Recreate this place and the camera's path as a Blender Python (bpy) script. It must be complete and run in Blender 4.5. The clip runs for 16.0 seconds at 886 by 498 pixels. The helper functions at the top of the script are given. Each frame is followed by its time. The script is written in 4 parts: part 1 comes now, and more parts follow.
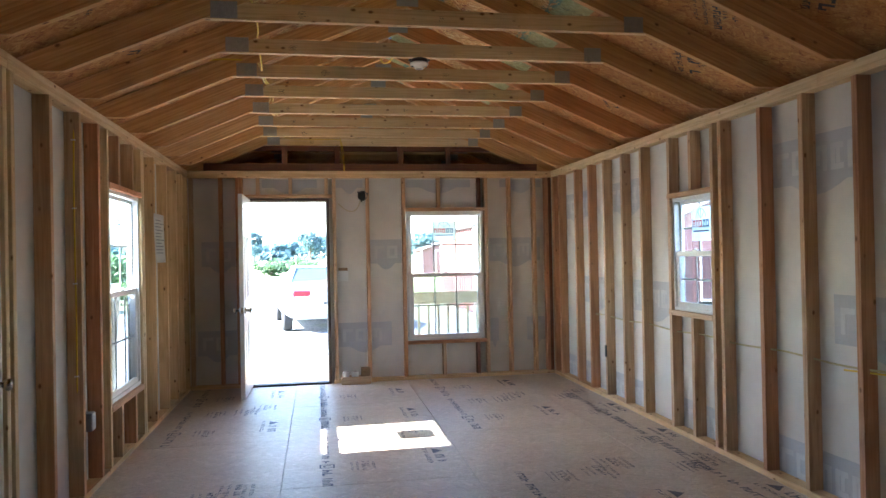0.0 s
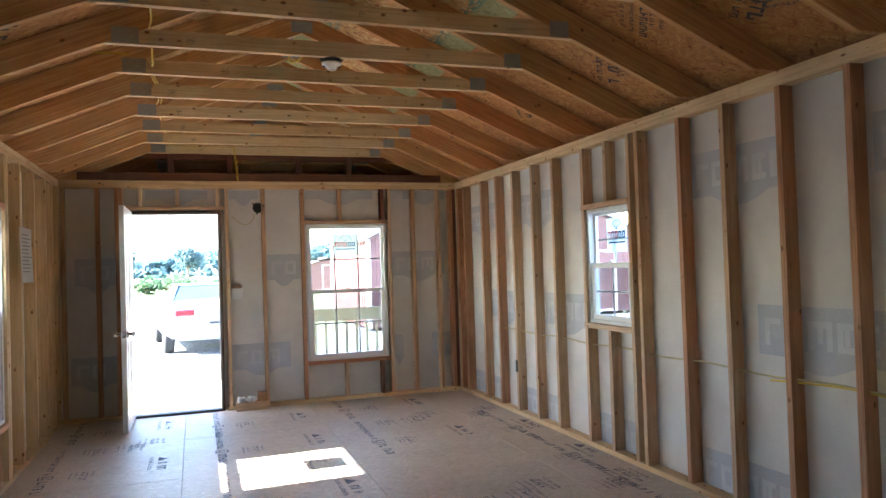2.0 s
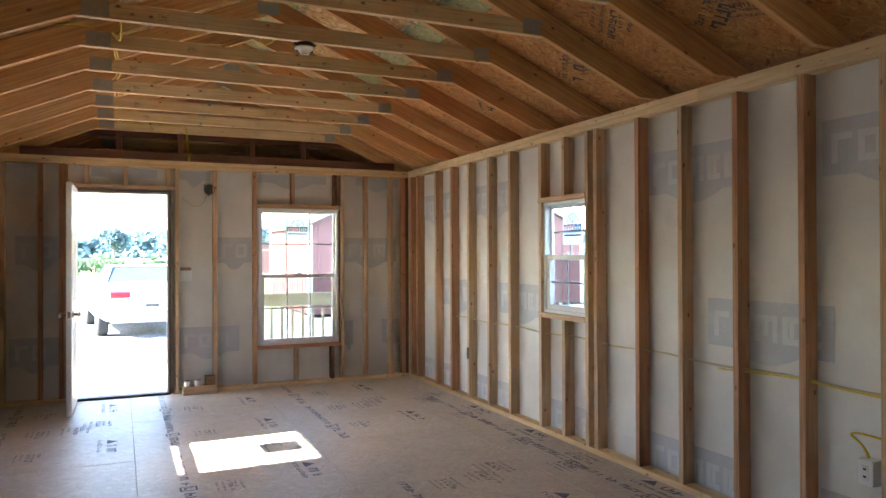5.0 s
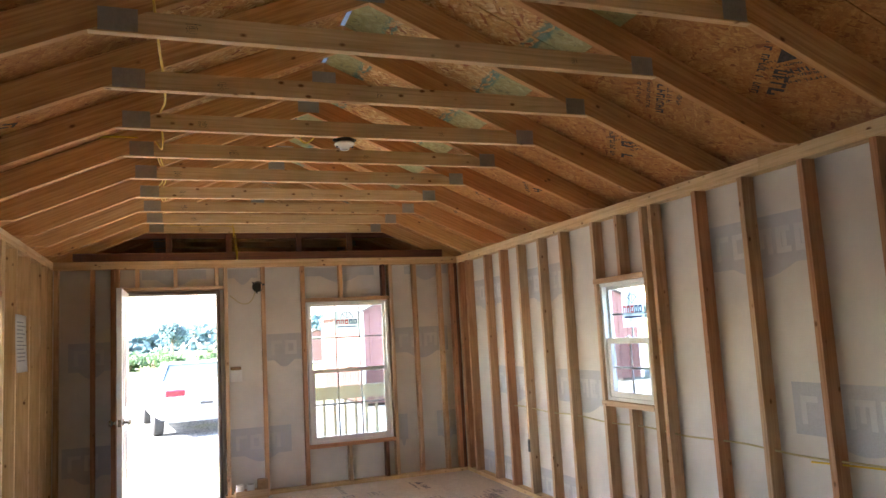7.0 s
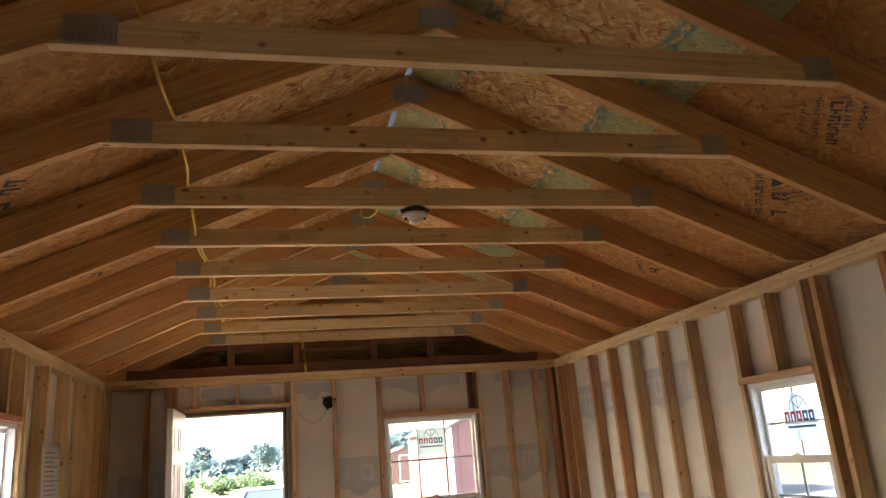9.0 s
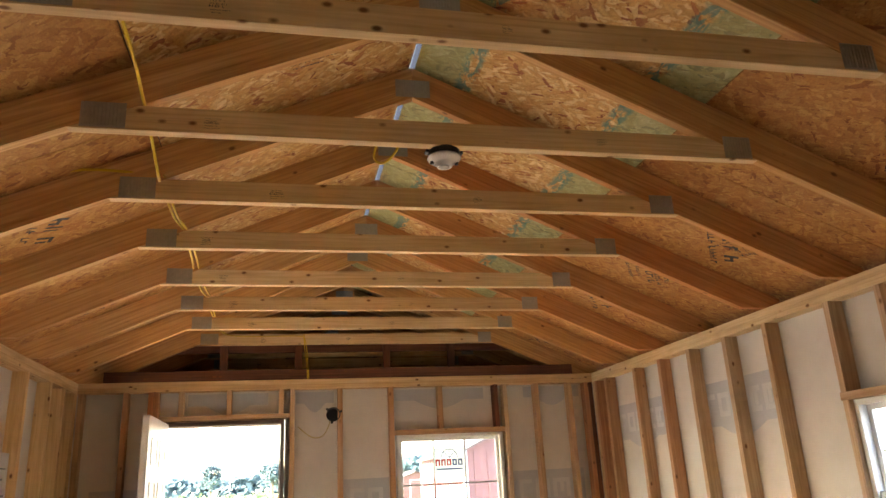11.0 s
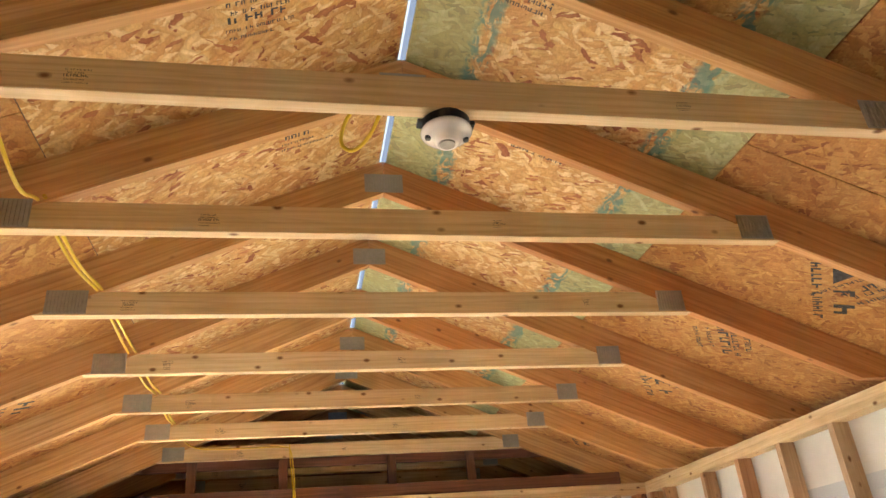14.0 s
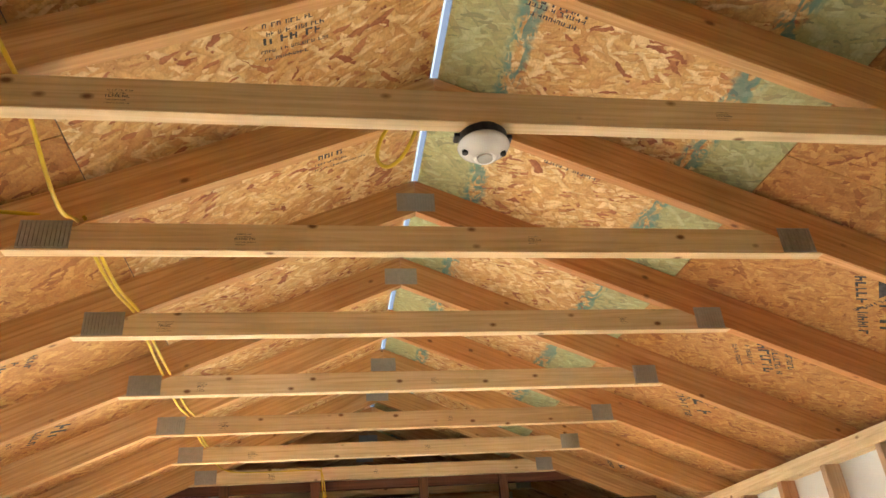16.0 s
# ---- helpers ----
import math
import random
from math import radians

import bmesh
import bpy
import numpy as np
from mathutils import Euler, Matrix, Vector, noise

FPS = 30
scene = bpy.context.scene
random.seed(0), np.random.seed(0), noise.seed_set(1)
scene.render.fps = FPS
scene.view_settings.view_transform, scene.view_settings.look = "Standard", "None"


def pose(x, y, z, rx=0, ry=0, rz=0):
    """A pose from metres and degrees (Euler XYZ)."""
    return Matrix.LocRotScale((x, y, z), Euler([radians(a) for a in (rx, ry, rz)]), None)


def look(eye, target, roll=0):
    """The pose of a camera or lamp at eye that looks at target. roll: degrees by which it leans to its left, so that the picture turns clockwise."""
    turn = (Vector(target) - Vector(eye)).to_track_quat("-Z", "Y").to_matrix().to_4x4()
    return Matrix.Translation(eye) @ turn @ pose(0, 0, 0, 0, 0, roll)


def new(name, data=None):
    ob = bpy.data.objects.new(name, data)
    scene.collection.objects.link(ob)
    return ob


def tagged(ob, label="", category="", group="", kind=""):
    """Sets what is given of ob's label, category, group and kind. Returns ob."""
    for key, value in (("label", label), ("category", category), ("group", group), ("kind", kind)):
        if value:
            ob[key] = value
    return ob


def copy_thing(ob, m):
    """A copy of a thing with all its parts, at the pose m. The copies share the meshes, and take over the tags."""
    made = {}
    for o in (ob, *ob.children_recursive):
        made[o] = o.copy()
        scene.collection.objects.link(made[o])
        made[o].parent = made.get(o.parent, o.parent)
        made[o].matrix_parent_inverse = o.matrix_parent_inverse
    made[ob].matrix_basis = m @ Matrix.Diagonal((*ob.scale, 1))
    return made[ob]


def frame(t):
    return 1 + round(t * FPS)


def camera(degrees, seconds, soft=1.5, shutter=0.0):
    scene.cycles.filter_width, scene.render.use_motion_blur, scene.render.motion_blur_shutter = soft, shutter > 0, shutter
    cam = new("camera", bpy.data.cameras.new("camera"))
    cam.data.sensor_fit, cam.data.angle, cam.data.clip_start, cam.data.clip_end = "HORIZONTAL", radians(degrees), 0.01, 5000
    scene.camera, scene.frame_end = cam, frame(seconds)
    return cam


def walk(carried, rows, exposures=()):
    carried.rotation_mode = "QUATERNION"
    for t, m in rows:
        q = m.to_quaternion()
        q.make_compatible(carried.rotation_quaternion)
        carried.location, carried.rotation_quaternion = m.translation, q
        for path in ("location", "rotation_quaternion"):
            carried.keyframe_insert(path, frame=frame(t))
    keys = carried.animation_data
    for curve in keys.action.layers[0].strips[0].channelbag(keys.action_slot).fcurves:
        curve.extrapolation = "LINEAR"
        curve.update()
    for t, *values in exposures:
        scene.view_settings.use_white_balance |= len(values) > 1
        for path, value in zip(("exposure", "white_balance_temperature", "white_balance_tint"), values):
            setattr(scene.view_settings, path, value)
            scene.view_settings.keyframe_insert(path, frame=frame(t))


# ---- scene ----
cam = camera(62.7, 16.0, 1.5)
PATH = [
    (0, (-2.709, -8.158, 1.412), (-2.368, -6.187, 1.426), -1.1),
    (0.5, (-2.788, -8.152, 1.405), (-2.307, -6.211, 1.417), -0.9),
    (1, (-2.795, -8.031, 1.408), (-2.249, -6.107, 1.4), -0.1),
    (1.5, (-2.794, -7.887, 1.414), (-2.187, -5.981, 1.435), -1.4),
    (2, (-2.839, -7.817, 1.418), (-2.192, -5.925, 1.463), -1.8),
    (2.5, (-2.978, -7.815, 1.412), (-2.224, -5.963, 1.401), -1.4),
    (3, (-3.035, -7.826, 1.4), (-2.201, -6.009, 1.355), -0.8),
    (3.5, (-3.042, -7.824, 1.414), (-2.196, -6.012, 1.414), -0.2),
    (6, (-3.06, -7.83, 1.412), (-2.308, -5.977, 1.434), -0.5),
    (6.5, (-3.069, -7.773, 1.469), (-2.359, -5.908, 1.597), -1.3),
    (7, (-2.968, -7.644, 1.503), (-2.282, -5.779, 1.733), -3.1),
    (7.5, (-2.842, -7.451, 1.527), (-2.232, -5.57, 1.825), -5.1),
    (8, (-2.803, -7.21, 1.514), (-2.254, -5.319, 1.867), -6.3),
    (8.5, (-2.793, -6.966, 1.549), (-2.28, -5.097, 2.041), -6.0),
    (9, (-2.713, -6.718, 1.551), (-2.245, -4.85, 2.093), -4.6),
    (9.2, (-2.684, -6.623, 1.562), (-2.242, -4.758, 2.135), -3.8),
    (11.3, (-2.55, -5.794, 1.541), (-2.136, -3.939, 2.163), -2.7),
    (11.5, (-2.513, -5.75, 1.556), (-2.118, -3.906, 2.221), -2.7),
    (12, (-2.482, -5.627, 1.578), (-2.119, -3.799, 2.304), -3.8),
    (12.5, (-2.524, -5.46, 1.603), (-2.09, -3.687, 2.422), -4.1),
    (13, (-2.537, -5.289, 1.626), (-2.07, -3.576, 2.545), -5.0),
    (13.5, (-2.426, -5.087, 1.63), (-1.937, -3.387, 2.563), -5.4),
    (14, (-2.375, -4.92, 1.638), (-1.99, -3.175, 2.537), -5.0),
    (14.5, (-2.397, -4.893, 1.626), (-2.058, -3.141, 2.529), -4.7),
    (15, (-2.417, -4.896, 1.636), (-2.094, -3.17, 2.595), -5.0),
    (15.5, (-2.423, -4.892, 1.637), (-2.098, -3.174, 2.608), -4.7),
    (16, (-2.4, -4.891, 1.634), (-2.085, -3.165, 2.593), -4.7),
]
walk(cam, [(t, look(eye, target, roll)) for t, eye, target, roll in PATH],
     [(0, 4.6, 5800, 10), (3.5, 4.58, 6100, 11), (6.0, 4.7, 6400, 12), (7.0, 4.75, 6700, 16), (8.0, 4.25, 7300, 20), (9.2, 4.2, 7700, 20), (11.3, 5.0, 7900, 19), (13.0, 5.75, 7500, 15), (14.2, 5.75, 7000, 11), (16.0, 5.75, 6900, 10)])

# ---- daylight ----
world = bpy.data.worlds.new("world")
scene.world = world
world.use_nodes = True
wn = world.node_tree.nodes
sky = wn.new("ShaderNodeTexSky")
sky.sky_type, sky.sun_disc = 'NISHITA', False
sky.sun_elevation, sky.sun_rotation = math.atan(0.775), radians(-92)
wn["Background"].inputs["Strength"].default_value = 0.12
world.node_tree.links.new(sky.outputs[0], wn["Background"].inputs["Color"])
sun = new("sun", bpy.data.lights.new("sun", 'SUN'))
sun.data.energy, sun.data.angle, sun.data.color = 4.0, radians(0.53), (1.0, 0.95, 0.87)
sun.matrix_world = look((-20, -0.8, 15.5), (0, 0, 0))


# ---- materials ----
def nodes_of(name):
    m = bpy.data.materials.new(name)
    m.use_nodes = True
    n, l = m.node_tree.nodes, m.node_tree.links
    return m, n, l, n["Principled BSDF"]


def mapped(n, l, scale, turn=(0, 0, 0), shift=True):
    tc, mp = n.new("ShaderNodeTexCoord"), n.new("ShaderNodeMapping")
    mp.inputs["Scale"].default_value = scale
    mp.inputs["Rotation"].default_value = turn
    src = tc.outputs["Object"]
    if shift:
        oi, mul, add = n.new("ShaderNodeObjectInfo"), n.new("ShaderNodeMath"), n.new("ShaderNodeVectorMath")
        mul.operation, add.operation = 'MULTIPLY', 'ADD'
        mul.inputs[1].default_value = 37.0
        l.new(oi.outputs["Random"], mul.inputs[0])
        l.new(src, add.inputs[0])
        l.new(mul.outputs[0], add.inputs[1])
        src = add.outputs[0]
    l.new(src, mp.inputs["Vector"])
    return mp.outputs[0]


def noise_tex(n, l, vec, scale, detail=4.0, distort=0.0, rough=0.55):
    t = n.new("ShaderNodeTexNoise")
    t.inputs["Scale"].default_value, t.inputs["Detail"].default_value = scale, detail
    t.inputs["Distortion"].default_value, t.inputs["Roughness"].default_value = distort, rough
    l.new(vec, t.inputs["Vector"])
    return t


def ramp(n, l, fac, stops):
    r = n.new("ShaderNodeValToRGB")
    e = r.color_ramp.elements
    while len(e) < len(stops):
        e.new(0.5)
    for i, (p, c) in enumerate(stops):
        e[i].position, e[i].color = p, (*c, 1) if len(c) == 3 else c
    l.new(fac, r.inputs[0])
    return r.outputs[0]


def mix(n, l, fac, a, b, mode='MIX'):
    m = n.new("ShaderNodeMix")
    m.data_type, m.blend_type = 'RGBA', mode
    for v, s in ((fac, m.inputs[0]), (a, m.inputs[6]), (b, m.inputs[7])):
        if isinstance(v, (int, float)):
            s.default_value = v
        elif isinstance(v, tuple):
            s.default_value = (*v, 1)
        else:
            l.new(v, s)
    return m.outputs[2]


def bump(n, l, b, height, strength, dist=0.002):
    k = n.new("ShaderNodeBump")
    k.inputs["Strength"].default_value, k.inputs["Distance"].default_value = strength, dist
    l.new(height, k.inputs["Height"])
    l.new(k.outputs[0], b.inputs["Normal"])


def plain(name, colour, rough=0.5, metal=0.0, grain=60.0, vary=0.15, bumpy=0.1):
    m, n, l, b = nodes_of(name)
    v = mapped(n, l, (1, 1, 1))
    t = noise_tex(n, l, v, grain)
    big = noise_tex(n, l, v, 3.0)
    lo = tuple(c * (1 - vary) for c in colour)
    hi = tuple(min(1, c * (1 + vary)) for c in colour)
    c1 = ramp(n, l, t.outputs[0], [(0.3, lo), (0.7, hi)])
    c2 = ramp(n, l, big.outputs[0], [(0.3, (0.85, 0.85, 0.85)), (0.7, (1, 1, 1))])
    l.new(mix(n, l, 1.0, c1, c2, 'MULTIPLY'), b.inputs["Base Color"])
    b.inputs["Roughness"].default_value, b.inputs["Metallic"].default_value = rough, metal
    bump(n, l, b, t.outputs[0], bumpy)
    return m


def lumber_material(name, dark, mid, light, red, figure=0.5, few=0.45):
    """Sawn softwood, the grain running along local X, with knots, stains and a tone of its own for each board."""
    m, n, l, b = nodes_of(name)
    v = mapped(n, l, (1.0, 1.0, 1.0))
    long = mapped(n, l, (1.3, 30, 30))
    g = noise_tex(n, l, long, 1.6, 5.0, 1.2)
    wav = n.new("ShaderNodeTexWave")
    wav.bands_direction = 'Z'
    wav.inputs["Scale"].default_value, wav.inputs["Distortion"].default_value = 0.9, 16.0
    wav.inputs["Detail"].default_value, wav.inputs["Detail Scale"].default_value = 2.0, 0.6
    l.new(mapped(n, l, (0.55, 7, 14)), wav.inputs["Vector"])
    c = ramp(n, l, g.outputs[0], [(0.25, dark), (0.5, mid), (0.75, light)])
    w = ramp(n, l, wav.outputs["Fac"], [(0.0, (0.70, 0.58, 0.46)), (0.3, (0.97, 0.95, 0.92)), (1.0, (1, 1, 1))])
    c = mix(n, l, figure, c, w, 'MULTIPLY')
    oi = n.new("ShaderNodeObjectInfo")
    tone = ramp(n, l, oi.outputs["Random"], [(0.0, (0.84, 0.76, 0.68)), (0.25, red), (0.45, (1, 0.96, 0.9)), (0.75, (1.0, 1.0, 1.0)), (1.0, (0.9, 0.86, 0.78))])
    c = mix(n, l, 1.0, c, tone, 'MULTIPLY')
    k = n.new("ShaderNodeTexVoronoi")
    k.inputs["Scale"].default_value = 1.0
    l.new(mapped(n, l, (9.0, 15, 15)), k.inputs["Vector"])
    kn = ramp(n, l, k.outputs["Distance"], [(0.07, (0, 0, 0)), (0.17, (1, 1, 1))])
    ks, some, both = n.new("ShaderNodeSeparateColor"), n.new("ShaderNodeMath"), n.new("ShaderNodeMath")
    some.operation, both.operation = 'LESS_THAN', 'MAXIMUM'
    l.new(k.outputs["Color"], ks.inputs[0])
    l.new(ks.outputs[0], some.inputs[0])
    some.inputs[1].default_value = few
    l.new(kn, both.inputs[0])
    l.new(some.outputs[0], both.inputs[1])
    c = mix(n, l, both.outputs[0], (0.20, 0.085, 0.03), c)
    st = noise_tex(n, l, v, 2.3, 6.0, 0.4)
    s = ramp(n, l, st.outputs[0], [(0.32, (0.76, 0.72, 0.68)), (0.47, (1, 1, 1))])
    c = mix(n, l, 0.5, c, s, 'MULTIPLY')
    l.new(c, b.inputs["Base Color"])
    b.inputs["Roughness"].default_value = 0.72
    bump(n, l, b, g.outputs[0], 0.25)
    return m


def osb_material(name, tones, stain=0.0, contrast=1.0, half=0.55):
    """Oriented strand board: several layers of long flakes at many angles, pressed and sanded."""
    m, n, l, b = nodes_of(name)
    v = mapped(n, l, (1, 1, 1))
    warp = noise_tex(n, l, v, 22.0, 4.0)
    colour, height = None, None
    for i, (turn, sx, sy) in enumerate(((0.25, 10, 40), (1.3, 13, 50), (-0.6, 11, 42), (2.1, 18, 66), (0.8, 14, 56), (-1.2, 23, 84))):
        vr = n.new("ShaderNodeTexVoronoi")
        vr.inputs["Scale"].default_value = 1.0
        vec = n.new("ShaderNodeVectorMath")
        vec.operation = 'MULTIPLY_ADD'
        l.new(warp.outputs["Color"], vec.inputs[0])
        vec.inputs[1].default_value = (1.6, 2.2, 0)
        rot = n.new("ShaderNodeMapping")
        rot.inputs["Rotation"].default_value = (0, 0, turn)
        l.new(v, rot.inputs["Vector"])
        sc = n.new("ShaderNodeVectorMath")
        sc.operation = 'MULTIPLY'
        l.new(rot.outputs[0], sc.inputs[0])
        sc.inputs[1].default_value = (sx, sy, 1)
        l.new(sc.outputs[0], vec.inputs[2])
        l.new(vec.outputs[0], vr.inputs["Vector"])
        sep = n.new("ShaderNodeSeparateColor")
        l.new(vr.outputs["Color"], sep.inputs[0])
        c = ramp(n, l, sep.outputs[0], tones)
        edge = ramp(n, l, vr.outputs["Distance"], [(0.30, (1, 1, 1)), (0.80, (0.64, 0.53, 0.42))])
        c = mix(n, l, 0.7 * contrast, c, edge, 'MULTIPLY')
        if colour is None:
            colour, height = c, sep.outputs[1]
        else:
            pick = n.new("ShaderNodeMath")
            pick.operation = 'GREATER_THAN'
            pick.inputs[1].default_value = 1 - 1 / (i + 1.2)
            l.new(sep.outputs[2], pick.inputs[0])
            colour = mix(n, l, pick.outputs[0], colour, c)
            height = mix(n, l, pick.outputs[0], height, sep.outputs[1])
    fine = noise_tex(n, l, mapped(n, l, (40, 90, 40), (0, 0, 0.5)), 2.0, 4.0)
    colour = mix(n, l, 0.6, colour, ramp(n, l, fine.outputs[0], [(0.3, (0.6, 0.55, 0.5)), (0.7, (1, 1, 1))]), 'MULTIPLY')
    big = noise_tex(n, l, v, 1.4, 3.0)
    colour = mix(n, l, 0.6, colour, ramp(n, l, big.outputs[0], [(0.3, (0.82, 0.76, 0.7)), (0.7, (1, 1, 1))]), 'MULTIPLY')
    if stain:
        tc, sep, ab, ad = n.new("ShaderNodeTexCoord"), n.new("ShaderNodeSeparateXYZ"), n.new("ShaderNodeMath"), n.new("ShaderNodeMath")
        l.new(tc.outputs["Object"], sep.inputs[0])
        ab.operation, ad.operation = 'ABSOLUTE', 'MULTIPLY_ADD'
        l.new(sep.outputs["Y"], ab.inputs[0])
        l.new(warp.outputs[0], ad.inputs[0])
        ad.inputs[1].default_value = 0.06
        l.new(ab.outputs[0], ad.inputs[2])
        wash = ramp(n, l, ad.outputs[0], [(half - 0.19, (0, 0, 0)), (half - 0.165, (1, 1, 1))])
        colour = mix(n, l, mix(n, l, wash, (0, 0, 0), (stain, stain, stain)), colour, (0.17, 0.38, 0.21))
        streak = noise_tex(n, l, mapped(n, l, (12, 26, 10)), 1.0, 5.0, 1.0)
        band = ramp(n, l, ad.outputs[0], [(half - 0.24, (0, 0, 0)), (half - 0.22, (1, 1, 1)), (half - 0.17, (1, 1, 1)), (half - 0.15, (0, 0, 0))])
        dots = ramp(n, l, streak.outputs[0], [(0.44, (0, 0, 0)), (0.51, (1, 1, 1))])
        colour = mix(n, l, mix(n, l, 1.0, mix(n, l, 1.0, band, dots, 'MULTIPLY'), (0.75, 0.75, 0.75), 'MULTIPLY'), colour, (0.03, 0.21, 0.20))
    l.new(colour, b.inputs["Base Color"])
    b.inputs["Roughness"].default_value = 0.7 if contrast > 0.25 else 0.48
    bump(n, l, b, height, 0.35, 0.0015)
    return m


def glass_material(name, veil):
    """Thin window glass or a fine mesh: lets most light straight through, with a little gloss."""
    m, n, l, b = nodes_of(name)
    tr, gl, mx = n.new("ShaderNodeBsdfTransparent"), n.new("ShaderNodeBsdfGlossy"), n.new("ShaderNodeMixShader")
    tr.inputs[0].default_value = (*veil, 1)
    gl.inputs["Roughness"].default_value = 0.03
    mx.inputs[0].default_value = 0.035
    l.new(tr.outputs[0], mx.inputs[1])
    l.new(gl.outputs[0], mx.inputs[2])
    l.new(mx.outputs[0], n["Material Output"].inputs["Surface"])
    return m


PINE = lumber_material("orange_pine", (0.47, 0.25, 0.10), (0.63, 0.375, 0.165), (0.76, 0.505, 0.265), (0.90, 0.69, 0.58), 0.38, 0.75)
STUD = lumber_material("stud_pine", (0.42, 0.265, 0.16), (0.57, 0.395, 0.25), (0.68, 0.505, 0.35), (0.84, 0.56, 0.44))
# Also used on the left studs, where its paleness stands in for light.
PALE = lumber_material("pale_spruce_lit_stud", (0.58, 0.42, 0.235), (0.72, 0.545, 0.32), (0.82, 0.66, 0.43), (1.0, 0.92, 0.84), 0.25, 0.25)
# Reddish dark pine, darkened further to hold the unlit loft's shade.
PINE_DARK_SHADE = lumber_material("dark_pine_loft_shade", (0.11, 0.045, 0.03), (0.17, 0.075, 0.045), (0.24, 0.115, 0.07), (0.9, 0.7, 0.6))
TAN = [(0.0, (0.34, 0.11, 0.045)), (0.06, (0.50, 0.21, 0.085)), (0.13, (0.65, 0.37, 0.14)), (0.55, (0.75, 0.49, 0.20)), (1.0, (0.92, 0.74, 0.42))]
OSB = osb_material("osb", TAN)
OSB_GREEN = osb_material("osb_sealed", TAN, 0.5)
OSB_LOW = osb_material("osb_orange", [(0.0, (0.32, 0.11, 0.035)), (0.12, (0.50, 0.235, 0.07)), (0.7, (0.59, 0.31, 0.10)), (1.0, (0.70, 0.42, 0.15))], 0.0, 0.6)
SUBFLOOR = osb_material("subfloor", [(0.0, (0.60, 0.51, 0.41)), (0.3, (0.66, 0.57, 0.47)), (0.8, (0.70, 0.61, 0.51)), (1.0, (0.78, 0.69, 0.59))], 0.0, 0.14)
WRAP = plain("housewrap", (0.72, 0.695, 0.65), 0.6, 0, 220, 0.05, 0.25)
WRAP_INK = plain("housewrap_print", (0.53, 0.55, 0.575), 0.65, 0, 160, 0.08)
WRAP_PALE = plain("housewrap_pale_print", (0.63, 0.645, 0.65), 0.65, 0, 160, 0.05)
INK = plain("ink", (0.06, 0.055, 0.06), 0.8, 0, 90, 0.5)
FLOOR_INK = plain("floor_ink", (0.13, 0.13, 0.17), 0.8, 0, 60, 0.45)
VINYL = plain("white_vinyl", (0.80, 0.80, 0.79), 0.35, 0, 30, 0.02)
MUNTIN = plain("grey_white_vinyl", (0.45, 0.46, 0.47), 0.4, 0, 30, 0.03)
DOORWHITE = plain("white_door_paint", (0.76, 0.75, 0.74), 0.4, 0, 25, 0.03)
DOORSKIN = plain("beige_door_skin", (0.62, 0.56, 0.42), 0.5, 0, 25, 0.06)
DARKSEAL = plain("dark_seal", (0.03, 0.03, 0.03), 0.6)
METAL = plain("galvanised_steel", (0.40, 0.38, 0.34), 0.5, 0.4, 60, 0.08)
NICKEL = plain("brushed_nickel", (0.62, 0.60, 0.56), 0.25, 1.0, 200, 0.05)
PORCELAIN = plain("white_porcelain", (0.82, 0.80, 0.76), 0.2, 0, 20, 0.02)
BLACK = plain("black_plastic", (0.02, 0.02, 0.022), 0.45)
GREYBOX = plain("grey_plastic", (0.28, 0.29, 0.31), 0.5)
YELLOW = plain("yellow_cable", (0.72, 0.50, 0.03), 0.45, 0, 20, 0.05)
CREAM = plain("cream_cable", (0.55, 0.48, 0.26), 0.5, 0, 20, 0.05)
PAPER = plain("paper", (0.80, 0.79, 0.77), 0.8, 0, 15, 0.03)
RED_INK = plain("red_ink", (0.55, 0.03, 0.03), 0.6)
BLUE_INK = plain("blue_ink", (0.04, 0.06, 0.16), 0.6)
SIDING = plain("tan_siding", (0.42, 0.36, 0.28), 0.7)
SHINGLE = plain("roof_shingle", (0.10, 0.09, 0.085), 0.9, 0, 90, 0.4)
REDWALL = plain("red_barn_paint", (0.165, 0.074, 0.067), 0.65, 0, 40, 0.12)
WHITETRIM = plain("white_trim_paint", (0.78, 0.78, 0.76), 0.55)
GREYWALL = plain("blue_grey_paint", (0.20, 0.24, 0.29), 0.65)
DECKWOOD = lumber_material("treated_deck", (0.36, 0.33, 0.22), (0.44, 0.41, 0.29), (0.52, 0.48, 0.35), (0.95, 0.93, 0.88))
GLASS = glass_material("window_glass", (0.95, 0.97, 0.96))
SCREEN = glass_material("insect_screen", (0.70, 0.71, 0.72))


def film_material(name, colour, share):
    """A thin sheet that light shines through softly."""
    m, n, l, b = nodes_of(name)
    tl, mx = n.new("ShaderNodeBsdfTranslucent"), n.new("ShaderNodeMixShader")
    tl.inputs[0].default_value = (*colour, 1)
    b.inputs["Base Color"].default_value = (*colour, 1)
    mx.inputs[0].default_value = share
    l.new(b.outputs[0], mx.inputs[1])
    l.new(tl.outputs[0], mx.inputs[2])
    l.new(mx.outputs[0], n["Material Output"].inputs["Surface"])
    return m


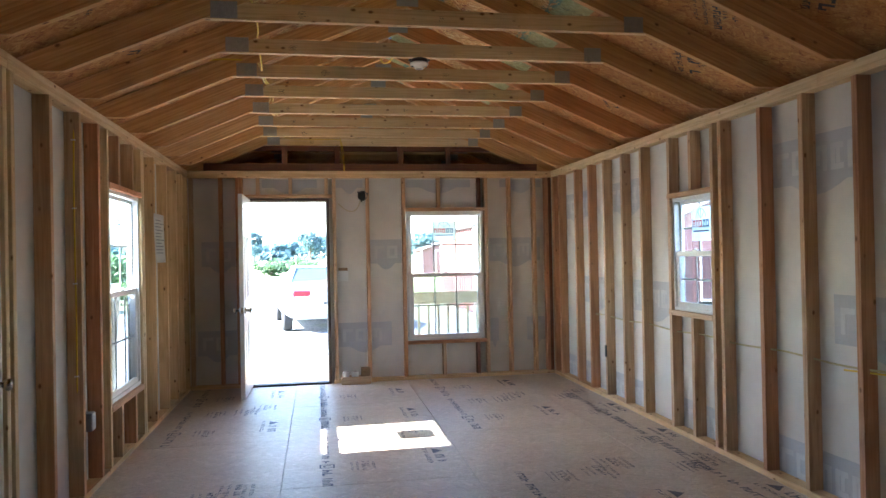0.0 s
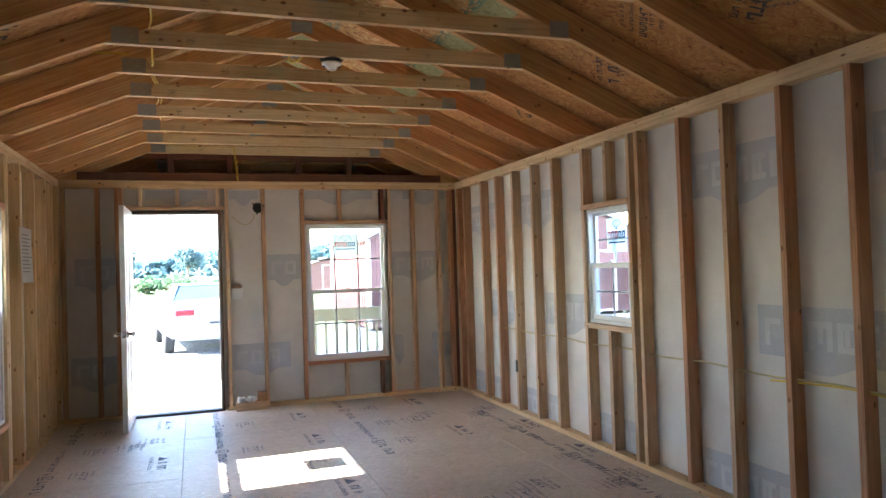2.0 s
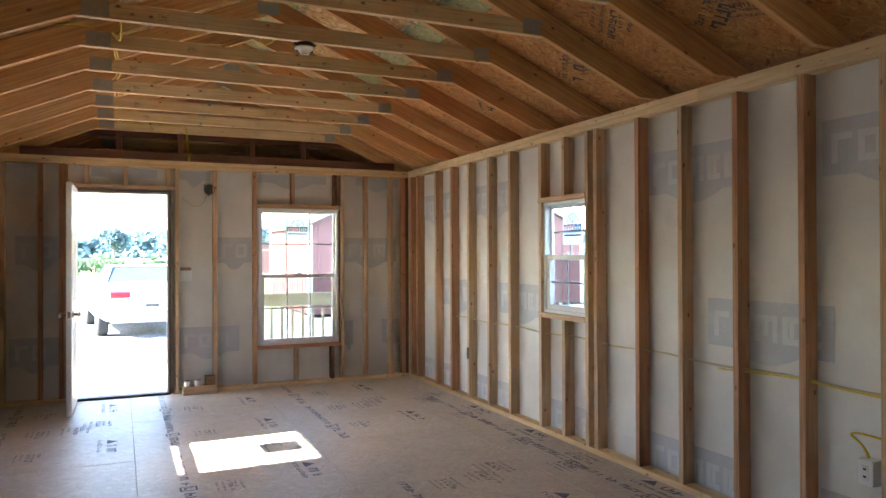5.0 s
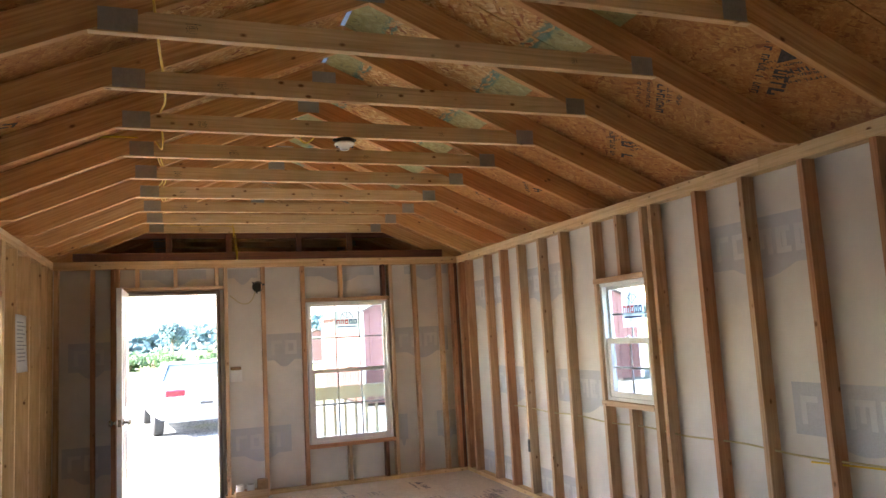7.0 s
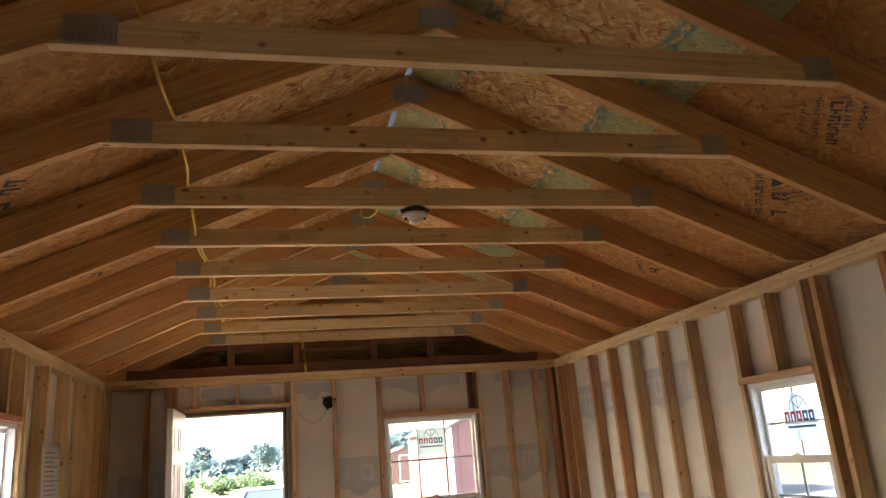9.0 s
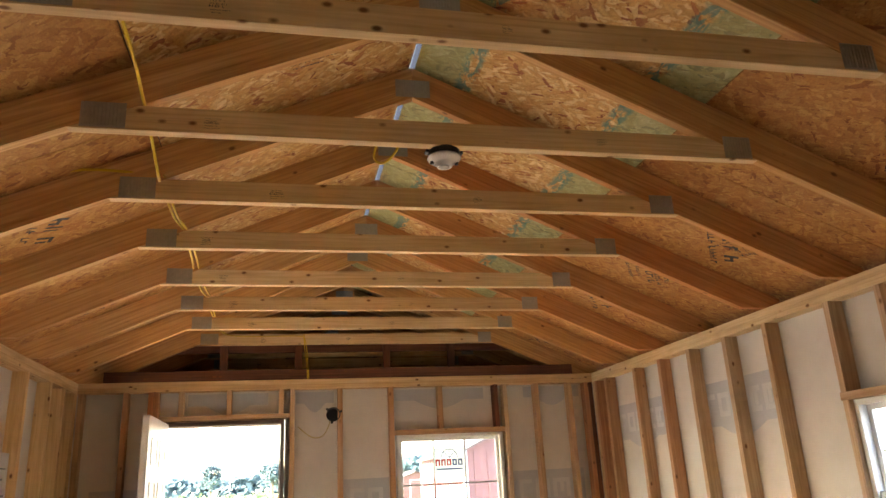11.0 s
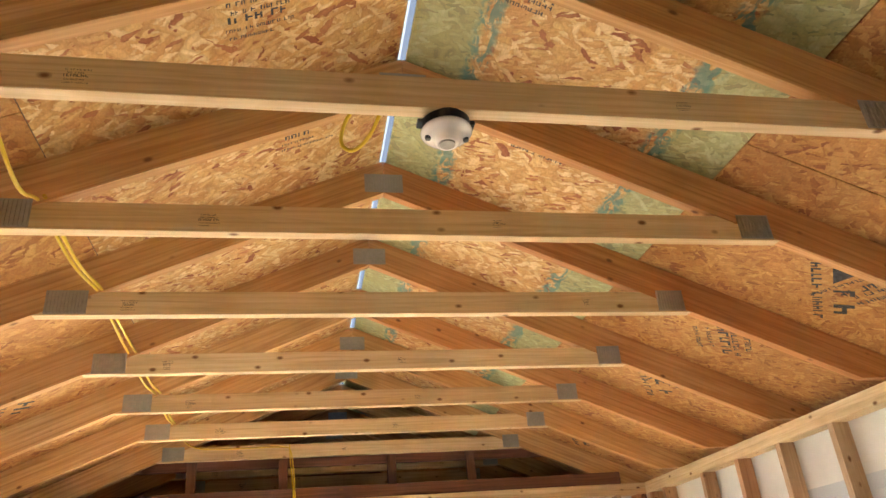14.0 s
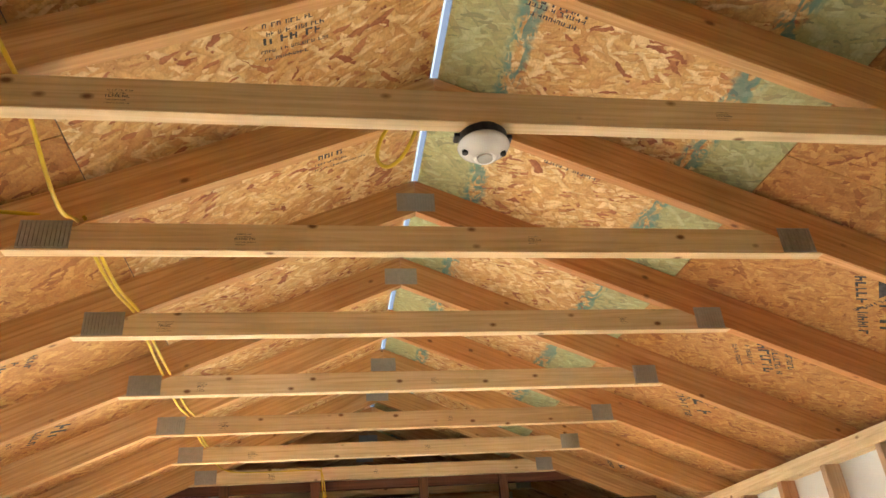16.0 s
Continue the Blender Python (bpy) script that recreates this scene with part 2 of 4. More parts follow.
STICKER = film_material("sticker_film", (0.70, 0.76, 0.76), 0.8)
VENT = film_material("ridge_vent_film", (0.013, 0.0155, 0.019), 0.9)
CARPAINT = plain("white_car_paint", (0.45, 0.47, 0.50), 0.25, 0, 10, 0.01, 0.0)
CARGLASS = plain("car_glass", (0.035, 0.055, 0.065), 0.6)
CARGLASS.node_tree.nodes["Principled BSDF"].inputs["Specular IOR Level"].default_value = 0.1
BROWN = plain("brown_frame_paint", (0.09, 0.055, 0.04), 0.6)
RUBBER = plain("tyre_rubber", (0.025, 0.025, 0.027), 0.85)
CHROME = plain("wheel_alloy", (0.5, 0.5, 0.52), 0.3, 1.0)
TAIL = plain("red_lens", (0.55, 0.02, 0.03), 0.2)
LEAF = film_material("leaf", (0.06, 0.11, 0.05), 0.5)
# Distance haze is mixed into the far foliage as a blue tint.
FARLEAF = film_material("haze_tinted_leaf", (0.065, 0.115, 0.125), 0.5)
BARK = plain("bark", (0.14, 0.11, 0.08), 0.9, 0, 20, 0.4, 0.5)
CARDBOARD = plain("cardboard", (0.30, 0.19, 0.10), 0.8, 0, 30, 0.15)


def ground_material():
    m, n, l, b = nodes_of("gravel_and_grass")
    v = mapped(n, l, (1, 1, 1), shift=False)
    st = n.new("ShaderNodeTexVoronoi")
    st.inputs["Scale"].default_value = 28.0
    l.new(v, st.inputs["Vector"])
    grav = ramp(n, l, st.outputs["Color"], [(0.2, (0.07, 0.078, 0.085)), (0.8, (0.21, 0.22, 0.23))])
    gr = noise_tex(n, l, v, 12.0, 6.0)
    grass = ramp(n, l, gr.outputs[0], [(0.3, (0.07, 0.10, 0.03)), (0.7, (0.20, 0.22, 0.09))])
    patch = noise_tex(n, l, v, 0.35, 4.0, 0.6)
    sep, add = n.new("ShaderNodeSeparateXYZ"), n.new("ShaderNodeMath")
    l.new(v, sep.inputs[0])
    add.operation = 'MULTIPLY_ADD'
    add.inputs[1].default_value, add.inputs[2].default_value = 0.022, 0.0
    l.new(sep.outputs["Y"], add.inputs[0])
    sm = n.new("ShaderNodeMath")
    l.new(patch.outputs[0], sm.inputs[0])
    l.new(add.outputs[0], sm.inputs[1])
    k = ramp(n, l, sm.outputs[0], [(0.72, (0, 0, 0)), (0.95, (1, 1, 1))])
    l.new(mix(n, l, k, grav, grass), b.inputs["Base Color"])
    b.inputs["Roughness"].default_value = 0.95
    bump(n, l, b, st.outputs["Distance"], 0.8, 0.02)
    return m


GROUND = ground_material()


# ---- building blocks ----
def link_mesh(name, bm, mat, parent=None, m=None, label="", smooth=False):
    me = bpy.data.meshes.new(name)
    bm.normal_update()
    bm.to_mesh(me)
    bm.free()
    for q in (mat if isinstance(mat, (list, tuple)) else [mat]):
        me.materials.append(q)
    if smooth:
        for p in me.polygons:
            p.use_smooth = True
    ob = new(name, me)
    if parent:
        ob.parent = parent
    if m is not None:
        ob.matrix_basis = m
    if label:
        tagged(ob, label)
    return ob


def part(name, bm, material, parent, label="", m=None, smooth=False):
    return link_mesh(name, bm, material, parent, m, label, smooth)


def thing(name, m, label, category, group="", kind=""):
    ob = new(name)
    ob.empty_display_size = 0.1
    ob.matrix_basis = m
    return tagged(ob, label, category, group, kind)


def add_box(bm, lo, hi, bevel=0.0):
    lo, hi = Vector(lo), Vector(hi)
    r = bmesh.ops.create_cube(bm, size=1.0)
    bmesh.ops.scale(bm, vec=hi - lo, verts=r["verts"])
    bmesh.ops.translate(bm, vec=(lo + hi) / 2, verts=r["verts"])
    if bevel:
        edges = list({e for v in r["verts"] for e in v.link_edges})
        bmesh.ops.bevel(bm, geom=edges, offset=bevel, segments=1, affect='EDGES')


def box(lo, hi, bevel=0.0):
    bm = bmesh.new()
    add_box(bm, lo, hi, bevel)
    return bm


def add_cyl(bm, m, r1, r2, depth, seg=20):
    bmesh.ops.create_cone(bm, cap_ends=True, segments=seg, radius1=r1, radius2=r2, depth=depth, matrix=m)


def lathe(profile, seg=28):
    """A turned solid about local Z from (radius, height) pairs."""
    bm = bmesh.new()
    rings = []
    for r, z in profile:
        rings.append([bm.verts.new((r * math.cos(2 * math.pi * i / seg), r * math.sin(2 * math.pi * i / seg), z)) for i in range(seg)])
    for a, b in zip(rings, rings[1:]):
        for i in range(seg):
            j = (i + 1) % seg
            bm.faces.new((a[i], a[j], b[j], b[i]))
    bm.faces.new(list(reversed(rings[0])))
    bm.faces.new(rings[-1])
    bmesh.ops.recalc_face_normals(bm, faces=bm.faces)
    return bm


def prism(poly, y0, y1, bevel=0.0):
    """A polygon in XZ, extruded along Y."""
    bm = bmesh.new()
    f = bm.faces.new([bm.verts.new((x, y0, z)) for x, z in poly])
    r = bmesh.ops.extrude_face_region(bm, geom=[f])
    bmesh.ops.translate(bm, vec=(0, y1 - y0, 0), verts=[v for v in r["geom"] if isinstance(v, bmesh.types.BMVert)])
    bmesh.ops.recalc_face_normals(bm, faces=bm.faces)
    if bevel:
        bmesh.ops.bevel(bm, geom=list(bm.edges), offset=bevel, segments=1, affect='EDGES')
    return bm


LUMBER = {}


def lumber(name, parent, lo, hi, mat=None, label=""):
    """A sawn board filling the box from lo to hi, its grain along the longest side."""
    mat = mat or (PALE if name.endswith("plate") else STUD)
    lo, hi = Vector(lo), Vector(hi)
    size, mid = hi - lo, (lo + hi) / 2
    a = max(range(3), key=lambda i: size[i])
    b, c = (a + 1) % 3, (a + 2) % 3
    key = (round(size[a], 3), round(size[b], 3), round(size[c], 3), mat.name)
    if key not in LUMBER:
        me = bpy.data.meshes.new("board")
        bm = box((-size[a] / 2, -size[b] / 2, -size[c] / 2), (size[a] / 2, size[b] / 2, size[c] / 2), 0.0025)
        bm.to_mesh(me)
        bm.free()
        me.materials.append(mat)
        LUMBER[key] = me
    ob = new(name, LUMBER[key])
    ob.parent = parent
    m = Matrix.Identity(4)
    for col, ax in ((0, a), (1, b), (2, c)):
        for row in range(3):
            m[row][col] = 1.0 if row == ax else 0.0
    m.translation = mid
    ob.matrix_basis = m
    if label:
        tagged(ob, label)
    return ob


def rope(name, points, radius, mat, label="", category="", parent=None, kind=""):
    """A cable through points, smoothed, as a tube."""
    cu = bpy.data.curves.new(name, 'CURVE')
    cu.dimensions, cu.bevel_depth, cu.bevel_resolution = '3D', radius, 2
    sp = cu.splines.new('NURBS')
    sp.points.add(len(points) - 1)
    for p, q in zip(sp.points, points):
        p.co = (*q, 1)
    sp.use_endpoint_u, sp.order_u, sp.resolution_u = True, 3, 6
    tmp = bpy.data.objects.new("tmp", cu)
    me = bpy.data.meshes.new_from_object(tmp)
    bpy.data.objects.remove(tmp)
    me.materials.clear()
    me.materials.append(mat)
    for p in me.polygons:
        p.use_smooth = True
    me.name = name
    ob = new(name, me)
    ob.parent = parent
    return tagged(ob, label, category, kind=kind) if label else ob


def wall_boxes(span, top, holes, t0, t1, axis, bottom=0.0):
    """Boxes of a wall sheet between span, with rectangular holes (a0, a1, z0, z1)."""
    bm = bmesh.new()
    cuts = sorted({span[0], span[1], *[h[0] for h in holes], *[h[1] for h in holes]})
    for a0, a1 in zip(cuts, cuts[1:]):
        z = bottom
        for h in sorted([h for h in holes if h[0] <= a0 + 1e-6 and h[1] >= a1 - 1e-6], key=lambda h: h[2]) + [(0, 0, top, top)]:
            if h[2] > z + 1e-6:
                lo, hi = ((t0, a0, z), (t1, a1, h[2])) if axis == "x" else ((a0, t0, z), (a1, t1, h[2]))
                add_box(bm, lo, hi)
            z = h[3]
    return bm


# ---- the room: sizes ----
W = 4.07          # clear width; the right wall's studs face x = 0, the left wall's x = -W
BACK = -9.2       # the wall behind
S = 0.089         # stud depth
T = 0.038         # board thickness
TOP = 2.36        # top of the wall plates
STUD_TOP = 2.284
DOOR = (-3.495, -2.57, 0.0, 2.055)
WIN_FRONT = (-1.705, -0.825, 0.435, 1.905)
WIN_RIGHT = (-3.475, -2.885, 0.945, 1.81)
WIN_LEFT = (-3.0, -2.1, 0.435, 1.9)
# Unseen opening, added to light the room from behind.
WIN_LEFT_FILL = (-7.45, -6.86, 0.945, 1.81)
SIDE_DOOR = (-5.62, -4.70, 0.0, 2.055)
RIDGE_X, RIDGE_Z, PITCH = -W / 2 - 0.012, 3.172, 0.428
SLOPE = math.atan(PITCH)

# ---- ground ----
bm = bmesh.new()
bmesh.ops.create_grid(bm, x_segments=2, y_segments=2, size=1500)
ground = tagged(link_mesh("ground", bm, GROUND, None, pose(0, 0, -0.17)), "pale gravel yard running into dry grass", "ground", kind="structure")

# ---- floor ----
floor = tagged(link_mesh("floor", box((-W - S, BACK - S, -0.15), (S, S, -0.024)), SUBFLOOR), "strand-board subfloor with printed panels", "floor", kind="structure")

# ---- walls ----
def wall(name, axis, span, out, holes, label):
    """A framed wall's skin: housewrap inside, siding outside. out: +1 or -1, the way its outside faces."""
    base = {"wall_right": 0.0, "wall_left": -W, "wall_far": 0.0, "wall_back": BACK}[name]
    a, b, c = base + out * S, base + out * (S + 0.008), base + out * (S + 0.028)
    ob = link_mesh(name, wall_boxes(span, TOP, holes, min(a, b), max(a, b), axis), WRAP)
    part("siding", wall_boxes(span, TOP, holes, min(b, c) + (0.001 if out > 0 else 0), max(b, c) - (0.001 if out < 0 else 0), axis, -0.1), SIDING, ob)
    return tagged(ob, label, "wall", kind="structure")


wall_right = wall("wall_right", "x", (BACK - S, S), 1, [WIN_RIGHT], "open stud wall backed with printed white housewrap")
wall_left = wall("wall_left", "x", (BACK - S, S), -1, [WIN_LEFT, SIDE_DOOR, WIN_LEFT_FILL], "open stud wall backed with white housewrap")
wall_far = wall("wall_far", "y", (-W - S, S), 1, [DOOR, WIN_FRONT], "open stud front wall with door and window openings")
wall_back = wall("wall_back", "y", (-W - S, S), -1, [], "open stud wall closing the room")


def side_studs(parent, inner, out, ys, z0=T, z1=STUD_TOP, mat=None):
    lo, hi = min(inner, inner + out * (S - 0.002)), max(inner, inner + out * (S - 0.002))
    for y in ys:
        lumber("stud", parent, (lo, y - T, z0), (hi, y, z1), mat)


def side_boards(parent, inner, out, name, y0, y1, z0, z1, depth=S - 0.002):
    lo, hi = min(inner, inner + out * depth), max(inner, inner + out * depth)
    lumber(name, parent, (lo, y0, z0), (hi, y1, z1))


# right wall, the far edge of each stud
side_studs(wall_right, 0.0, 1, [0.0, -0.045, -0.235, -0.753, -1.145, -1.54, -1.955, -2.35, -2.845, -3.477, -3.58])
side_studs(wall_right, 0.0, 1, [-4.03, -4.425, -4.85, -5.27, -5.69] + [-6.09 - 0.4064 * i for i in range(8)])
side_studs(wall_right, 0.0, 1, [-3.175], T, WIN_RIGHT[2] - T)
side_studs(wall_right, 0.0, 1, [-3.175], WIN_RIGHT[3] + T, STUD_TOP)
side_boards(wall_right, -0.004, 1, "sill", WIN_RIGHT[0] - 0.002, WIN_RIGHT[1] + 0.045, WIN_RIGHT[2] - T, WIN_RIGHT[2], S)
side_boards(wall_right, -0.004, 1, "header", WIN_RIGHT[0] - 0.002, WIN_RIGHT[1] + 0.045, WIN_RIGHT[3], WIN_RIGHT[3] + T, S)
for name, z0, z1 in (("bottom_plate", 0, T), ("top_plate", STUD_TOP, 2.322), ("top_plate", 2.322, TOP)):
    side_boards(wall_right, 0.0, 1, name, -4.6, 0.0 + S, z0, z1)
    side_boards(wall_right, 0.0, 1, name, BACK, -4.602, z0, z1)
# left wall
# Most studs here take the pale wood, their lit look put into colour.
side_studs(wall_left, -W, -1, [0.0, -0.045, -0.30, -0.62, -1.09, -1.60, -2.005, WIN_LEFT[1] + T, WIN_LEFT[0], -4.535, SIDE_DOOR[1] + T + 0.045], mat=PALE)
side_studs(wall_left, -W, -1, [-3.20, -3.565, -4.045])
side_studs(wall_left, -W, -1, [SIDE_DOOR[0] - 0.05, -6.05, -6.45, WIN_LEFT_FILL[1] + T, WIN_LEFT_FILL[0], -7.95, -8.3, -8.7, -9.1])
for y in (-2.33, -2.72):
    side_studs(wall_left, -W, -1, [y], T, WIN_LEFT[2] - T)
    side_studs(wall_left, -W, -1, [y], WIN_LEFT[3] + T, STUD_TOP)
side_boards(wall_left, -W + 0.004, -1, "sill", WIN_LEFT[0], WIN_LEFT[1], WIN_LEFT[2] - T, WIN_LEFT[2], S)
side_boards(wall_left, -W + 0.004, -1, "header", WIN_LEFT[0], WIN_LEFT[1], WIN_LEFT[3], WIN_LEFT[3] + T, S)
side_boards(wall_left, -W, -1, "header", SIDE_DOOR[0] - 0.05, SIDE_DOOR[1] + 0.04, SIDE_DOOR[3] + 0.04, SIDE_DOOR[3] + 0.08)
for name, z0, z1 in (("bottom_plate", 0, T), ("top_plate", STUD_TOP, 2.322), ("top_plate", 2.322, TOP)):
    if z0 > 0:
        side_boards(wall_left, -W, -1, name, -4.6, 0.0 + S, z0, z1)
        side_boards(wall_left, -W, -1, name, BACK, -4.602, z0, z1)
    else:
        side_boards(wall_left, -W, -1, name, SIDE_DOOR[1] + 0.02, 0.0 + S, z0, z1)
        side_boards(wall_left, -W, -1, name, BACK, SIDE_DOOR[0] - 0.02, z0, z1)


def far_stud(x, z0=T, z1=STUD_TOP, mat=None):
    lumber("stud", wall_far, (x - T / 2, 0.0, z0), (x + T / 2, S - 0.002, z1), mat)


for x in (-4.045, -3.735, -3.558, -2.515, -2.145, -1.738, -0.785, -0.508, -0.21):
    far_stud(x)
far_stud(-3.519)
far_stud(-0.06)
far_stud(-0.022, T, STUD_TOP, PINE_DARK_SHADE)
for x in (-3.34, -2.99, -2.60):
    far_stud(x, DOOR[3] + 0.045, STUD_TOP)
for x in (-1.336, ):
    far_stud(x, WIN_FRONT[3] + T, STUD_TOP)
    far_stud(x + 0.04, T, WIN_FRONT[2] - T)
far_stud(-0.865, WIN_FRONT[3] + T, STUD_TOP, PINE_DARK_SHADE)
far_stud(-0.90, T, WIN_FRONT[2] - T, PINE_DARK_SHADE)
lumber("header", wall_far, (DOOR[0] - 0.004, -0.002, DOOR[3] + 0.008), (DOOR[1] + 0.035, S - 0.004, DOOR[3] + 0.045))
lumber("header", wall_far, (WIN_FRONT[0] - 0.012, -0.002, WIN_FRONT[3]), (WIN_FRONT[1] + 0.02, S - 0.004, WIN_FRONT[3] + T))
lumber("sill", wall_far, (WIN_FRONT[0] - 0.012, -0.002, WIN_FRONT[2] - T), (WIN_FRONT[1] + 0.02, S - 0.004, WIN_FRONT[2]))
lumber("bottom_plate", wall_far, (-W, 0.0, 0), (DOOR[0] - 0.004, S - 0.002, T))
lumber("bottom_plate", wall_far, (DOOR[1] + 0.02, 0.0, 0), (0, S - 0.002, T))
lumber("top_plate", wall_far, (-W, 0.0, STUD_TOP), (0, S - 0.002, 2.322))
lumber("top_plate", wall_far, (-W, 0.0, 2.322), (0, S - 0.002, TOP))
for i in range(10):
    lumber("stud", wall_back, (-W + 0.02 + i * 0.42, BACK - S + 0.002, T), (-W + 0.02 + i * 0.42 + T, BACK, STUD_TOP))
lumber("top_plate", wall_back, (-W, BACK - S + 0.002, STUD_TOP), (0, BACK, TOP))
lumber("bottom_plate", wall_back, (-W, BACK - S + 0.002, 0), (0, BACK, T))


# printed banners on the housewrap, seen reversed
def banner(parent, m, width=0.68, h=0.27):
    """A blue-grey banner with pale blocks and a pointed lower edge, in local XZ facing -Y."""
    arch = [(width * (0.78 - 0.56 * i / 8), -h - 0.07 * math.sin(math.pi * i / 8)) for i in range(9)]
    g = part("wrap_print", prism([(0, 0), (width, 0), (width, -h)] + arch + [(0, -h)], -0.0016, 0.0), WRAP_INK, parent, m=m)
    if h < 0.2:
        return g
    bm = bmesh.new()
    x = 0.05
    for k, wd in enumerate((0.11, 0.12, 0.15, 0.10, 0.10)):
        if x + wd < width - 0.03:
            def stroke(u0, u1, v0, v1):
                add_box(bm, (x + u0, -0.0028, -0.215 + v0), (x + u1, -0.0017, -0.215 + v1))
            stroke(0, 0.034, 0, 0.145)
            stroke(0.0345, wd, 0.113, 0.145)
            if k in (1, 2):
                stroke(wd - 0.034, wd, 0, 0.1125)
            if k in (1, 3, 4):
                stroke(0.0345, wd - (0.0345 if k == 1 else 0), 0, 0.032)
            if k in (2, 3, 4):
                stroke(wd * 0.42, wd * 0.42 + 0.03, 0.035, 0.1125)
            x += wd + 0.03
    part("wrap_lettering", bm, WRAP_PALE, g)
    return g


for z, start in ((2.05, -4.06), (1.15, -4.58), (0.26, -4.04)):
    for i in range(-3, 5):
        y0 = start - i * 1.28
        if BACK + 0.1 < y0 - 0.82 and y0 < -0.2 and not (y0 > WIN_RIGHT[0] and y0 - 0.82 < WIN_RIGHT[1] and WIN_RIGHT[2] < z < WIN_RIGHT[3] + 0.38):
            banner(wall_right, pose(S - 0.0005, y0, z, 0, 0, -90), 0.82)
for x, z, wd in ((-2.12, 1.59, 0.36), (-0.745, 1.59, 0.62), (-2.49, 0.66, 0.60), (-0.74, 0.66, 0.10), (-0.30, 0.66, 0.22), (-3.95, 1.59, 0.40), (-4.0, 0.62, 0.42),
                 (-2.49, 2.44, 0.3), (-1.7, 2.44, 0.75), (-3.3, 2.46, 0.6), (-0.6, 2.44, 0.5)):
    banner(wall_far, pose(x, S - 0.0005, min(z, 2.27), 0, 0, 0), wd, 0.27 if z < 2 else 0.09)


# ---- roof ----
roof = thing("roof", Matrix.Identity(4), "strand-board roof decking over open trusses", "roof", kind="structure")
FRONT_END = 2.55


def deck_z(x, lift=0.0):
    return RIDGE_Z + 0.1535 + lift - PITCH * abs(x - RIDGE_X)


def panel(side, s0, s1, y0, y1, mat):
    """One decking panel between distances s0, s1 down the slope from the ridge."""
    mid = (s0 + s1) / 2
    ob = part("decking_panel", box((-(y1 - y0) / 2 + 0.0015, -(s1 - s0) / 2, 0.0), ((y1 - y0) / 2 - 0.0015, (s1 - s0) / 2, 0.011), 0.001), mat, roof)
    x = RIDGE_X + side * mid * math.cos(SLOPE)
    z = RIDGE_Z + 0.1535 - mid * math.sin(SLOPE)
    ax = Vector((0, 1, 0))
    up = Vector((side * math.sin(SLOPE), 0, math.cos(SLOPE)))
    ay = up.cross(ax)
    m = Matrix((ax, ay, up)).transposed().to_4x4()
    m.translation = (x, (y0 + y1) / 2, z)
    ob.matrix_basis = m
    return ob


CUT = 1.13
panels = []
for side in (1, -1):
    for row, (s0, s1, first) in enumerate(((0.014, CUT - 0.0015, -9.35), (CUT + 0.0015, 2.52, -9.35 + 1.22))):
        y = first - 2.44
        while y < FRONT_END:
            y0, y1 = max(y, -9.35), min(y + 2.44, FRONT_END)
            if y1 - y0 > 0.05:
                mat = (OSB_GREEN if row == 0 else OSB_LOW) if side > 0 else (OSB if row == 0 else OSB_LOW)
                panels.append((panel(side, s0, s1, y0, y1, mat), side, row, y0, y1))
            y += 2.44
for side in (1, -1):
    bm = box((-6.0, -1.255, 0.013), (6.0, 1.255, 0.022))
    ob = part("shingles", bm, SHINGLE, roof)
    mid = 1.275
    up = Vector((side * math.sin(SLOPE), 0, math.cos(SLOPE)))
    ay = up.cross(Vector((0, 1, 0)))
    m = Matrix((Vector((0, 1, 0)), ay, up)).transposed().to_4x4()
    m.translation = (RIDGE_X + side * mid * math.cos(SLOPE), (FRONT_END - 9.35) / 2, RIDGE_Z + 0.1535 - mid * math.sin(SLOPE))
    ob.matrix_basis = m


bm = bmesh.new()
for side in (1, -1):
    bm.faces.new([bm.verts.new((RIDGE_X + side * d, y, deck_z(RIDGE_X + d, 0.026))) for d, y in ((0.0, -9.35), (0.16, -9.35), (0.16, FRONT_END), (0.0, FRONT_END))])
part("ridge_vent", bm, VENT, roof, "pale blue translucent ridge vent strip")
for x in (S + 0.03, -W - S - 0.055):
    part("frieze_board", box((x, -9.3, 2.28), (x + 0.025, FRONT_END, deck_z(S + 0.06) - 0.004)), SIDING, roof)


# ---- trusses ----
def rafter_mesh(side):
    """Rafter with plumb ridge cut and level seat, about the point where its lower edge meets the ridge; grain along local X."""
    run, seat = 2.14, (RIDGE_Z - TOP) / PITCH
    pts = [(0.001, 0.0), (seat, -seat * PITCH), (run, TOP - RIDGE_Z), (run, 0.152 - run * PITCH), (0.001, 0.152)]
    c, s = math.cos(SLOPE), math.sin(SLOPE)
    loc = [(x * c - z * s, x * s + z * c) for x, z in pts]
    return prism(loc, -T / 2, T / 2, 0.002)


def plate_mesh(w, h):
    bm = box((-w / 2, -0.0008, -h / 2), (w / 2, 0.0008, h / 2))
    k = max(4, int(w / 0.011))
    for i in range(k):
        x = -w / 2 + (i + 0.5) * w / k
        add_box(bm, (x - 0.0028, -0.0042, -h / 2 + 0.004), (x + 0.0028, -0.0007, h / 2 - 0.004))
    return bm


